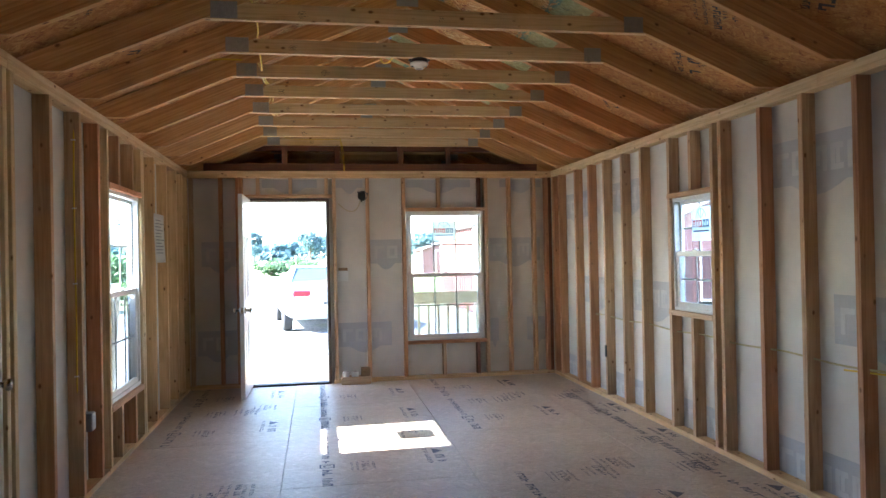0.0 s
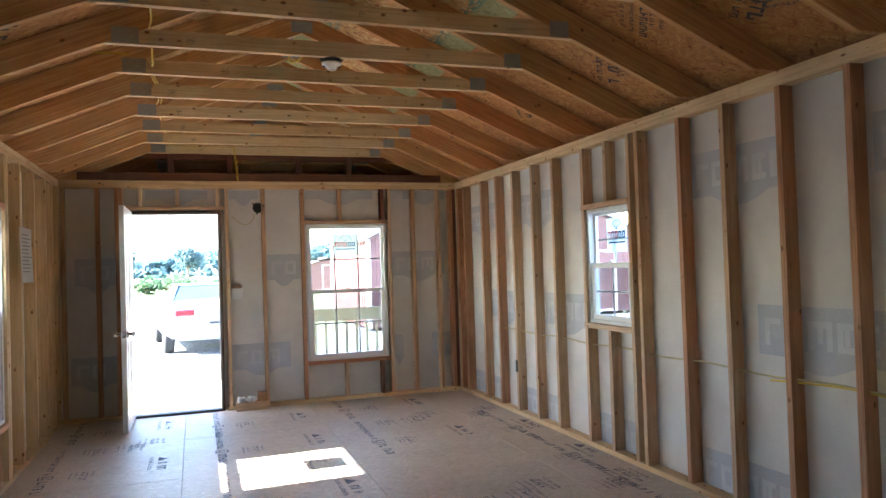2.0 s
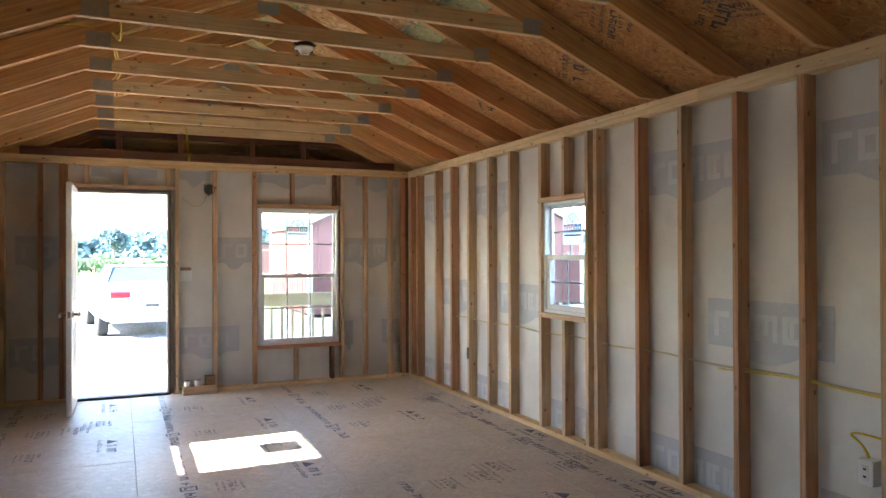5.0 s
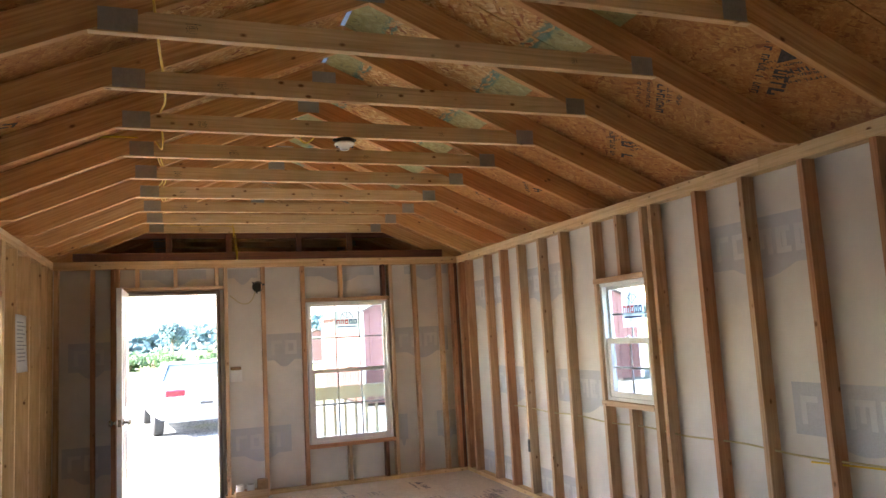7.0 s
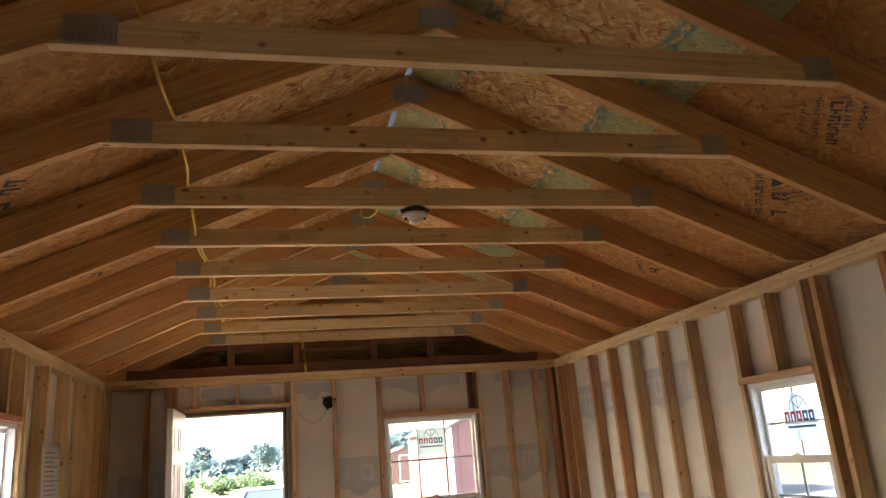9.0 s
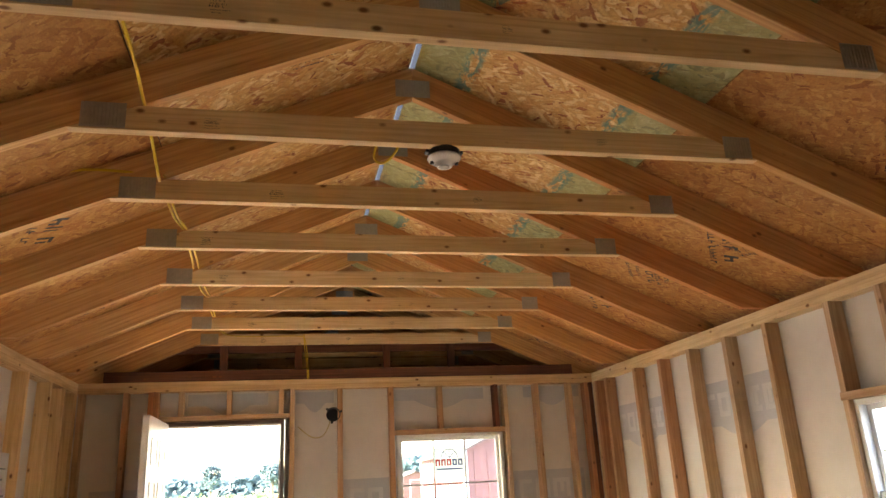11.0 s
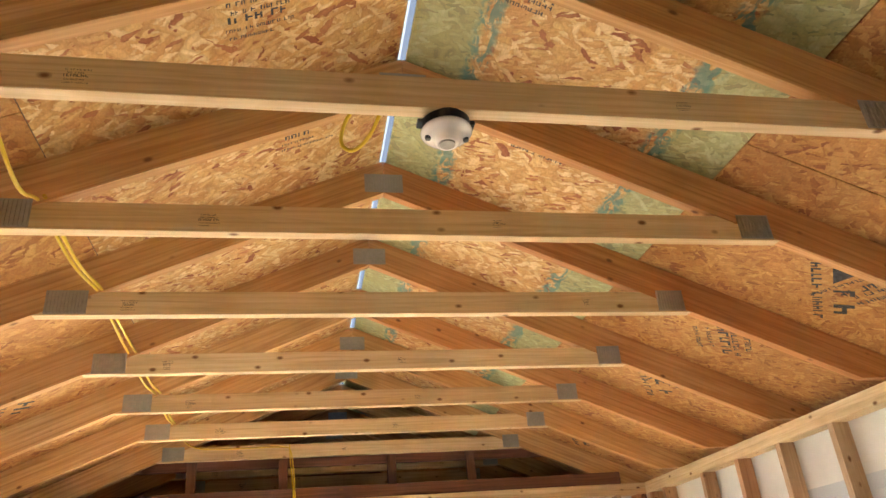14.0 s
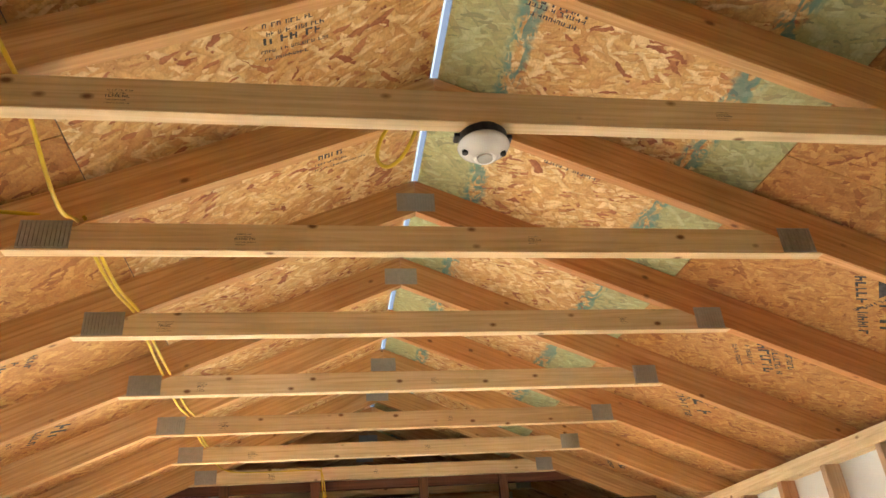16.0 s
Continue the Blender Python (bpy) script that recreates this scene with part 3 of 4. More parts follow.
def make_truss():
    """Roof truss: two rafters, a collar tie below their undersides, pressed steel plates at the joints."""
    t = thing("roof_truss", pose(RIDGE_X, 0, TOP), "pale pine roof truss with steel nail plates", "truss", "roof trusses")
    up = RIDGE_Z - TOP
    part("rafter", rafter_mesh(1), PINE, t, m=pose(0, 0, up, 0, math.degrees(SLOPE), 0))
    part("rafter", rafter_mesh(1), PINE, t, m=pose(0, 0, up, 0, math.degrees(SLOPE), 180))
    zb, half = 2.65 - TOP, (RIDGE_Z - 2.65) / PITCH
    top = half - 0.089 / PITCH
    part("collar_tie", prism([(-half, zb), (half, zb), (top, zb + 0.088), (-top, zb + 0.088)], -T / 2, T / 2, 0.002), PALE, t)
    for sx in (1, -1):
        for sy in (-1, 1):
            part("nail_plate", plate_mesh(0.115 if sx > 0 else 0.135, 0.088), METAL, t, m=pose(sx * (half - (0.082 if sx > 0 else 0.104)), sy * (T / 2 + 0.001), zb + 0.049, 0, 0, 0 if sy < 0 else 180))
    for sy in (-1, 1):
        part("nail_plate", plate_mesh(0.155, 0.085), METAL, t, m=pose(0, sy * (T / 2 + 0.001), up + 0.045, 0, 0, 0 if sy < 0 else 180))
    return t


TRUSS_Y = [-4.27, -3.643, -3.045, -2.429, -1.767, -1.148, -0.54, 0.07]
TRUSS_Y += [-4.885 - 0.6096 * i for i in range(8)] + [0.69, 1.30, 1.91, 2.50]
truss = make_truss()
truss.matrix_basis = pose(RIDGE_X, TRUSS_Y[0] + T / 2, TOP)
trusses = {TRUSS_Y[0]: truss}
for y in TRUSS_Y[1:]:
    trusses[y] = copy_thing(truss, pose(RIDGE_X, y + T / 2, TOP))

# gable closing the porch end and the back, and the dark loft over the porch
# Gable and porch ceiling boards carry the loft's shade in their colour.
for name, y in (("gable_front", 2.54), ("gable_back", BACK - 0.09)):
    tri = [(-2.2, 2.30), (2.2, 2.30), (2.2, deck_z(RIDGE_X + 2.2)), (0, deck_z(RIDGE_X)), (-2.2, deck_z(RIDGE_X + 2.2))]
    tagged(link_mesh(name, prism([(x + RIDGE_X, z - 0.002) for x, z in tri], y, y + 0.02), PINE_DARK_SHADE), "board gable end with shade in its dark colour", "gable", kind="structure")
tagged(link_mesh("porch_ceiling", box((-W - S, S + 0.03, TOP + 0.002), (S, 2.53, TOP + 0.014)), PINE_DARK_SHADE), "board ceiling above the porch", "ceiling", kind="structure")
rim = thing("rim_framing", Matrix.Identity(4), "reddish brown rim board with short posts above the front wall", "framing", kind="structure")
lumber("rim_board", rim, (-W + 0.16, 0.030, TOP + 0.001), (-0.16, 0.066, TOP + 0.085), PINE_DARK_SHADE)
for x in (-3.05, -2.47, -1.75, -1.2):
    lumber("rim_post", rim, (x - 0.03, 0.11, TOP + 0.016), (x + 0.03, 0.148, 2.70), PINE_DARK_SHADE)
lumber("rim_ledger", rim, (-W + 0.5, 0.15, 2.60), (-0.5, 0.188, 2.70), PINE_DARK_SHADE)


# ---- windows ----
def muntins(parent, x0, x1, z0, z1, y, cols, rows):
    for i in range(1, cols):
        x = x0 + (x1 - x0) * i / cols
        part("muntin", box((x - 0.007, y - 0.004, z0), (x + 0.007, y + 0.004, z1), 0.001), MUNTIN, parent)
    for i in range(1, rows):
        z = z0 + (z1 - z0) * i / rows
        part("muntin", box((x0, y - 0.0035, z - 0.007), (x1, y + 0.0035, z + 0.007), 0.001), MUNTIN, parent)


def ring(x0, x1, z0, z1, y0, y1, t, bottom=None):
    bm = bmesh.new()
    b = bottom or t
    for lo, hi in (((x0, y0, z0), (x0 + t, y1, z1)), ((x1 - t, y0, z0), (x1, y1, z1)), ((x0 + t, y0, z1 - t), (x1 - t, y1, z1)), ((x0 + t, y0, z0), (x1 - t, y1, z0 + b))):
        add_box(bm, lo, hi, 0.002)
    return bm


def hung_window(name, m, w, h, cols, sticker_at, label):
    """A white single-hung window in local XZ, its lower left inner corner at the origin, outside towards +Y."""
    o = thing(name, m, label, "window", kind="structure")
    part("window_frame", ring(0.002, w - 0.002, 0.002, h - 0.002, 0.022, 0.105, 0.026), VINYL, o)
    mid = h * 0.505
    up = part("upper_sash", ring(0.027, w - 0.027, mid - 0.018, h - 0.027, 0.066, 0.09, 0.026), VINYL, o)
    lowr = part("lower_sash", ring(0.027, w - 0.027, 0.027, mid + 0.018, 0.036, 0.062, 0.040), VINYL, o)
    for s, z0, z1, y, e in ((up, mid + 0.008, h - 0.053, 0.078, 0.052), (lowr, 0.067, mid - 0.022, 0.049, 0.066)):
        pane = part("pane", box((e, y - 0.0015, z0), (w - e, y + 0.0015, z1)), GLASS, s)
        pane.visible_shadow = False
        muntins(s, e, w - e, z0, z1, y + 0.007, cols, 2)
    sc = part("insect_screen", box((0.028, 0.093, 0.03), (w - 0.028, 0.094, mid)), SCREEN, o)
    bm = box((w / 2 - 0.03, 0.034, mid + 0.018), (w / 2 + 0.03, 0.056, mid + 0.026), 0.002)
    add_cyl(bm, pose(w / 2, 0.045, mid + 0.03), 0.011, 0.009, 0.012, 12)
    part("sash_lock", bm, VINYL, o)
    sx, sz, sw, sh = sticker_at
    st = part("sticker", box((sx, 0.0745, sz), (sx + sw, 0.0757, sz + sh)), STICKER, o, "square grey film sticker with red and blue marks")
    bm, bm2, bm3 = bmesh.new(), bmesh.new(), bmesh.new()
    n = 5
    for i in range(n):
        x = sx + sw * (0.04 + 0.185 * i)
        tgt = bm if i < 3 else bm2
        zz = sz + sh * 0.40
        add_box(tgt, (x, 0.0732, zz), (x + sw * 0.05, 0.0744, zz + sh * 0.22))
        add_box(tgt, (x + sw * 0.10, 0.0732, zz), (x + sw * 0.15, 0.0744, zz + sh * 0.22))
        add_box(tgt, (x + sw * 0.05, 0.0732, zz + sh * 0.16), (x + sw * 0.10, 0.0744, zz + sh * 0.22))
        if i > 1:
            add_box(tgt, (x + sw * 0.05, 0.0732, zz), (x + sw * 0.10, 0.0744, zz + sh * 0.05))
    part("red_mark", bm, RED_INK, st)
    part("blue_mark", bm2, BLUE_INK, st)
    for i in range(12):
        a0, a1 = math.pi * i / 12, math.pi * (i + 1) / 12
        r = sw * 0.28
        p = [Vector((sx + sw / 2 + r * k * math.cos(a), 0, sz + sh * 0.66 + r * k * math.sin(a))) for a, k in ((a0, 0.93), (a0, 1.0), (a1, 1.0), (a1, 0.93))]
        bm3.faces.new([bm3.verts.new((q.x, 0.0738, q.z)) for q in p])
    for a in (0.25, 0.5, 0.75):
        r, an = sw * 0.27, math.pi * a
        q = Matrix.Translation((sx + sw / 2 + r / 2 * math.cos(an), 0.0738, sz + sh * 0.66 + r / 2 * math.sin(an))) @ Matrix.Rotation(-an, 4, 'Y')
        bmesh.ops.create_cube(bm3, size=1.0, matrix=q @ Matrix.Diagonal((r, 0.001, 0.004, 1)))
    add_box(bm3, (sx + sw * 0.08, 0.0732, sz + sh * 0.26), (sx + sw * 0.92, 0.0744, sz + sh * 0.31))
    part("arch_mark", bm3, BLUE_INK, st)
    return o


hung_window("window_1", pose(WIN_FRONT[0], 0, WIN_FRONT[2]), WIN_FRONT[1] - WIN_FRONT[0], WIN_FRONT[3] - WIN_FRONT[2], 3, (0.31, 1.13, 0.25, 0.23), "white vinyl single-hung window with grilles and sticker")
hung_window("window_2", pose(0, WIN_RIGHT[1], WIN_RIGHT[2], 0, 0, -90), WIN_RIGHT[1] - WIN_RIGHT[0], WIN_RIGHT[3] - WIN_RIGHT[2], 2, (0.20, 0.53, 0.26, 0.25), "small white vinyl single-hung window with sticker")
hung_window("window_3", pose(-W, WIN_LEFT[0], WIN_LEFT[2], 0, 0, 90), WIN_LEFT[1] - WIN_LEFT[0], WIN_LEFT[3] - WIN_LEFT[2], 3, (0.31, 1.14, 0.28, 0.23), "tall white vinyl single-hung window with sticker")

# Extra window out of view, there only to let fill light in.
hung_window("window_4", pose(-W, WIN_LEFT_FILL[0], WIN_LEFT_FILL[2], 0, 0, 90), 0.59, 0.865, 2, (0.17, 0.53, 0.26, 0.25), "small white vinyl single-hung window with sticker")


# ---- doors ----
def lever_handle(parent, m):
    h = part("door_handle", lathe([(0.001, 0), (0.032, 0), (0.032, 0.008), (0.013, 0.014), (0.012, 0.04), (0.001, 0.042)]), NICKEL, parent, "brushed nickel knob", m, True)
    part("knob", lathe([(0.001, 0.036), (0.014, 0.036), (0.022, 0.044), (0.027, 0.056), (0.024, 0.066), (0.001, 0.072)]), NICKEL, h, smooth=True)
    return h


def door_leaf(parent, m, w, h, skin, knob_x):
    """Insulated steel door, hinged at local x = 0, thickness along Y."""
    leaf = part("door_leaf", box((0, 0, 0.008), (w, 0.044, h), 0.002), skin, parent, m=m)
    for y, s in ((-0.0005, -1), (0.0445, 1)):
        bm = bmesh.new()
        for c in range(2):
            for z0, z1 in ((0.18, 0.80), (0.98, 1.62), (1.72, 1.90)):
                x0 = 0.12 + c * (w - 0.14) / 2
                x1 = x0 + (w - 0.14) / 2 - 0.10
                for lo, hi in (((x0, z0), (x1, z0 + 0.012)), ((x0, z1 - 0.012), (x1, z1)), ((x0, z0 + 0.012), (x0 + 0.012, z1 - 0.012)), ((x1 - 0.012, z0 + 0.012), (x1, z1 - 0.012))):
                    add_box(bm, (lo[0], y - 0.004, lo[1]), (hi[0], y + 0.004, hi[1]), 0.002)
        part("panel_moulding", bm, skin, leaf)
    lever_handle(leaf, pose(knob_x, 0.0, 0.88, 90, 0, 0))
    lever_handle(leaf, pose(knob_x, 0.044, 0.88, -90, 0, 0))
    part("latch_plate", box((w - 0.001, 0.010, 0.85), (w + 0.001, 0.034, 0.91)), NICKEL, leaf)
    for z in (0.22, 1.02, 1.80):
        bm = bmesh.new()
        add_cyl(bm, pose(-0.006, -0.004, z), 0.007, 0.007, 0.1, 10)
        part("hinge", bm, NICKEL, leaf)
    return leaf


def door_frame(parent, x0, x1, h, mat):
    bm = bmesh.new()
    for lo, hi in (((x0 + 0.002, 0.0, 0.0), (x0 + 0.03, 0.118, h)), ((x1 - 0.03, 0.0, 0.0), (x1 - 0.002, 0.118, h)), ((x0 + 0.03, 0.0, h - 0.03), (x1 - 0.03, 0.118, h))):
        add_box(bm, lo, hi, 0.002)
    part("door_frame", bm, mat, parent)
    bm = bmesh.new()
    for lo, hi in (((x1 - 0.042, 0.046, 0.02), (x1 - 0.0305, 0.058, h - 0.04)), ((x0 + 0.0305, 0.046, 0.02), (x0 + 0.042, 0.058, h - 0.04)), ((x0 + 0.03, 0.046, h - 0.042), (x1 - 0.03, 0.058, h - 0.0305))):
        add_box(bm, lo, hi)
    part("weather_strip", bm, VINYL, parent)
    part("threshold", box((x0 + 0.03, -0.005, 0.0), (x1 - 0.03, 0.13, 0.022), 0.004), DARKSEAL, parent)


door_1 = thing("door_1", Matrix.Identity(4), "white steel entry door standing open into the room", "door", kind="structure")
door_frame(door_1, DOOR[0], DOOR[1], DOOR[3], BROWN)
door_leaf(door_1, pose(DOOR[0] + 0.078, 0.0, 0.012, 0, 0, -90.5) @ pose(0, -0.044, 0), 0.80, 2.03, DOORWHITE, 0.735)
door_2 = thing("door_2", pose(-W, SIDE_DOOR[0], 0, 0, 0, 90), "closed beige side door with a nickel knob", "door", kind="structure")
door_frame(door_2, 0, SIDE_DOOR[1] - SIDE_DOOR[0], SIDE_DOOR[3], DOORSKIN)
door_leaf(door_2, pose(0.032, 0.0, 0.012), SIDE_DOOR[1] - SIDE_DOOR[0] - 0.064, 2.008, DOORSKIN, 0.80)


# ---- floor panels, with printing ----
def print_marks(parent, m, kind, ink, seed, lift=0.0008, size=1.0):
    """Rows of short unreadable bars and a small emblem, in local XY facing +Z."""
    rng = random.Random(seed)
    bm = bmesh.new()

    def bar(x0, y0, x1, y1):
        bm.faces.new([bm.verts.new(p) for p in ((x0, y0, lift), (x1, y0, lift), (x1, y1, lift), (x0, y1, lift))])

    def words(x, y, length, h):
        while x < length:
            wd = rng.uniform(0.5, 0.95) * h
            bar(x, y, x + wd * 0.35, y + h)
            if rng.random() < 0.8:
                k = rng.choice((0.0, 0.4, 0.75)) * h
                bar(x + wd * 0.35, y + k, x + wd, y + k + h * 0.24)
            if rng.random() < 0.5:
                bar(x + wd * 0.72, y, x + wd, y + h * rng.uniform(0.5, 1.0))
            x += wd * 1.28 + (h * 0.7 if rng.random() < 0.2 else 0)

    if kind == "line":
        words(0, 0, 0.50, 0.035)
        bar(0.54, -0.012, 0.60, -0.004), bar(0.54, 0.05, 0.60, 0.058), bar(0.54, -0.004, 0.548, 0.05), bar(0.592, -0.004, 0.60, 0.05)
        bar(0.556, 0.005, 0.564, 0.04), bar(0.564, 0.005, 0.584, 0.014)
        words(0.63, 0, 0.86, 0.045)
    elif kind == "block":
        for i, h in enumerate((0.018, 0.018, 0.03, 0.014, 0.014)):
            words(rng.uniform(0, 0.03), -i * 0.036, rng.uniform(0.13, 0.24), h)
    elif kind == "emblem":
        bm.faces.new([bm.verts.new(p) for p in ((0, 0, lift), (0.10, 0, lift), (0.05, 0.06, lift))])
        words(0.13, 0.0, 0.26, 0.05)
        words(-0.02, -0.05, 0.28, 0.024)
    return part("print_mark", bm, ink, parent, m=m @ Matrix.Scale(size, 4))


floor_panels = []
for i, (x0, x1, first) in enumerate(((-W - S + 0.004, -2.955, -2.42), (-2.952, -1.742, -1.18), (-1.739, -0.532, -2.42), (-0.529, S - 0.004, -1.18 - 1.27))):
    edges = [S - 0.004] + [y for y in (first - 2.44 * k for k in range(-1, 5)) if BACK - 0.05 < y < 0] + [BACK - S + 0.004]
    for y1, y0 in zip(edges, edges[1:]):
        ob = part("floor_panel", box((-(y1 - y0) / 2 + 0.0015, -(x1 - x0) / 2, -0.022), ((y1 - y0) / 2 - 0.0015, (x1 - x0) / 2, 0.0), 0.0015), SUBFLOOR, floor)
        ob.matrix_basis = pose((x0 + x1) / 2, (y0 + y1) / 2, 0, 0, 0, 90)
        floor_panels.append((ob, x0, x1, y0, y1))
for ob, x0, x1, y0, y1 in floor_panels:
    L, half = (y1 - y0) / 2, (x1 - x0) / 2
    seed = int(100 * (x0 + 9) + 10 * (y0 + 20))
    rng = random.Random(seed)
    k = 0
    u = -L + 0.25
    while u < L - 0.75:
        print_marks(ob, pose(u + 1.0, half - 0.25, 0, 0, 0, 180) if k % 2 == 0 else pose(u + 0.30, -half + 0.34, 0, 0, 0, 180), "line" if k % 2 == 0 else "block", FLOOR_INK, seed + k, size=1.45 if k % 2 == 0 else 1.25)
        print_marks(ob, pose(u + 0.45, -half + 0.18, 0, 0, 0, 180), "emblem" if k % 2 == 0 else "block", FLOOR_INK, seed + 50 + k, size=1.3)
        print_marks(ob, pose(u + 0.25, 0.02, 0, 0, 0, 180), "block", FLOOR_INK, seed + 80 + k)
        k += 1
        u += 0.72
# grade stamps on the collar ties
for k, t in enumerate(trusses.values()):
    r = random.Random(300 + k)
    print_marks(t, pose(r.uniform(-0.95, -0.6), -T / 2, 2.65 - TOP + 0.052, 90, 0, 0), "block", INK, 300 + k, size=0.24)
    print_marks(t, pose(r.uniform(-0.4, 0.8), -T / 2, 2.65 - TOP + 0.052, 90, 0, 0), "block", INK, 340 + k, size=0.16)
# printing on the underside of the roof decking
for ob, side, row, y0, y1 in panels:
    if y1 < -6.5 or y0 > 0:
        continue
    seed = int(100 * (y0 + 20)) + row * 7 + (3 if side > 0 else 0)
    half = (CUT if row == 0 else 1.39) / 2
    L = (y1 - y0) / 2
    ys = sorted(TRUSS_Y)
    for k, (a, b) in enumerate(zip(ys, ys[1:])):
        y = (a + b) / 2 + T / 2
        if y0 + 0.15 < y < y1 - 0.15:
            u = y - (y0 + y1) / 2
            rng = random.Random(seed + k)
            if row == 0:
                v = rng.uniform(-0.1, 0.16) * side
                print_marks(ob, pose(u - 0.12, v, 0, 180, 0, 90 * side) @ Matrix.Scale(0.85, 4), "block", INK, seed + k)
            else:
                v = rng.uniform(0.12, 0.34) * side
                print_marks(ob, pose(u - 0.15, v, 0, 180, 0, -35 * side), ("emblem", "block")[k % 2], INK, seed + k, size=1.45)
                if k % 2 == 0:
                    print_marks(ob, pose(u - 0.15, v - 0.28 * side, 0, 180, 0, 20), "block", INK, seed + 90 + k, size=1.2)


# ---- small fixtures and clutter in the room ----
lamp = thing("ceiling_lampholder", pose(-2.05, -3.59, 2.652), "white porcelain lampholder on a black box under a collar tie", "lamp holder")
part("mounting_box", lathe([(0.001, 0.0), (0.056, 0.0), (0.056, -0.024), (0.001, -0.024)]), BLACK, lamp)
for sx in (-1, 1):
    part("mounting_tab", box((sx * 0.060 - 0.007, -0.014, -0.012), (sx * 0.060 + 0.007, 0.014, -0.001), 0.002), BLACK, lamp)
part("dome", lathe([(0.001, -0.030), (0.058, -0.030), (0.060, -0.036), (0.056, -0.042), (0.044, -0.049), (0.031, -0.053), (0.027, -0.066), (0.024, -0.068), (0.019, -0.067), (0.018, -0.058), (0.001, -0.058)]), PORCELAIN, lamp, m=pose(0, 0, 0.0055), smooth=True)
part("socket", lathe([(0.001, -0.0585), (0.0175, -0.0585), (0.0175, -0.064), (0.012, -0.064), (0.001, -0.062)]), METAL, lamp)
for sx in (-1, 1):
    part("screw", lathe([(0.001, -0.042), (0.007, -0.042), (0.007, -0.050), (0.001, -0.051)], 12), BLACK, lamp, m=pose(sx * 0.044, 0.0, 0))

switch_box = thing("switch_plate", pose(-2.43, -0.004, 1.19), "white square switch plate beside the door", "switch")
part("plate", box((-0.058, -0.006, -0.058), (0.058, 0.0, 0.058), 0.003), VINYL, switch_box)
part("backing_box", box((-0.05, 0.0, -0.05), (0.05, 0.06, 0.09), 0.004), CARDBOARD, switch_box)
for x in (-0.024, 0.024):
    part("toggle", box((x - 0.005, -0.016, -0.01), (x + 0.005, -0.006, 0.012), 0.002), VINYL, switch_box)

round_box = thing("round_junction_box", pose(-2.20, 0.0, 2.08, 90, 0, 0), "black round junction box on a stud by the door", "junction box")
part("shell", lathe([(0.001, -0.05), (0.052, -0.05), (0.055, 0.012), (0.049, 0.012), (0.047, -0.03), (0.001, -0.03)]), BLACK, round_box, smooth=False)
for a in (20, 140, 260):
    part("tab", box((0.048, -0.008, 0.004), (0.072, 0.008, 0.012)), BLACK, round_box, m=pose(0, 0, 0, 0, 0, a))
rope("cable", [(-2.22, 0.04, 2.04), (-2.25, 0.05, 1.93), (-2.34, 0.05, 1.90), (-2.42, 0.05, 1.95), (-2.47, 0.05, 2.0)], 0.005, CREAM, "loose cream cable hanging from a junction box", "cable")

scrap = thing("wooden_scrap_box", pose(-2.31, -0.07, 0.0), "small open wooden box of hardware on the floor", "box")
for lo, hi in (((-0.16, -0.06, 0.001), (0.16, -0.04, 0.085)), ((-0.16, 0.04, 0.001), (0.16, 0.06, 0.085)), ((-0.16, -0.04, 0.001), (0.16, 0.04, 0.012))):
    lumber("board", scrap, lo, hi)
for x, col in ((-0.11, VINYL), (-0.01, VINYL)):
    can = thing("paint_can", pose(-2.31 + x, -0.07, 0.013), "small white can standing in the wooden box", "can", "cans in the box")
    part("can_body", lathe([(0.001, 0), (0.036, 0), (0.037, 0.118), (0.034, 0.122), (0.001, 0.122)], 20), col, can)
    part("can_lid", lathe([(0.001, 0.1225), (0.031, 0.1225), (0.031, 0.127), (0.001, 0.127)], 20), METAL, can)
carton = thing("small_carton", pose(-2.31 + 0.105, -0.07, 0.013), "small brown cardboard carton in the wooden box", "carton")
part("carton_body", box((-0.05, -0.035, 0), (0.05, 0.035, 0.165), 0.003), CARDBOARD, carton)
part("flap", box((-0.05, -0.0365, 0.13), (0.05, -0.0355, 0.165)), CARDBOARD, carton)

paper = thing("paper_notice", pose(-W + 0.003, -1.70, 1.385), "slightly curled white printed paper pinned across two studs", "paper")


def paper_bow(u, v):
    """How far the sheet stands off the studs at u along it and v up it, both 0 to 1."""
    return 0.003 + 0.014 * (1 - v) ** 2 + 0.006 * math.sin(math.pi * u)


bm = bmesh.new()
rows = [[bm.verts.new((paper_bow(k / 6, i / 8), 0.41 * k / 6, 0.42 * i / 8)) for k in range(7)] for i in range(9)]
for a, b in zip(rows, rows[1:]):
    for k in range(6):
        bm.faces.new((a[k], a[k + 1], b[k + 1], b[k]))
bmesh.ops.solidify(bm, geom=list(bm.faces), thickness=0.0006)
part("sheet", bm, PAPER, paper, smooth=True)
bm = bmesh.new()
rng = random.Random(8)
for i in range(11):
    z, u = 0.36 - 0.028 * i, 0.1
    end = rng.uniform(0.55, 0.9)
    while u < end:
        w = min(0.1, end - u)
        bm.faces.new([bm.verts.new((paper_bow(q, h / 0.42) + 0.002, 0.41 * q, h)) for q, h in ((u, z), (u + w, z), (u + w, z + 0.008), (u, z + 0.008))])
        u += 0.1
part("print_line", bm, GREYBOX, paper)

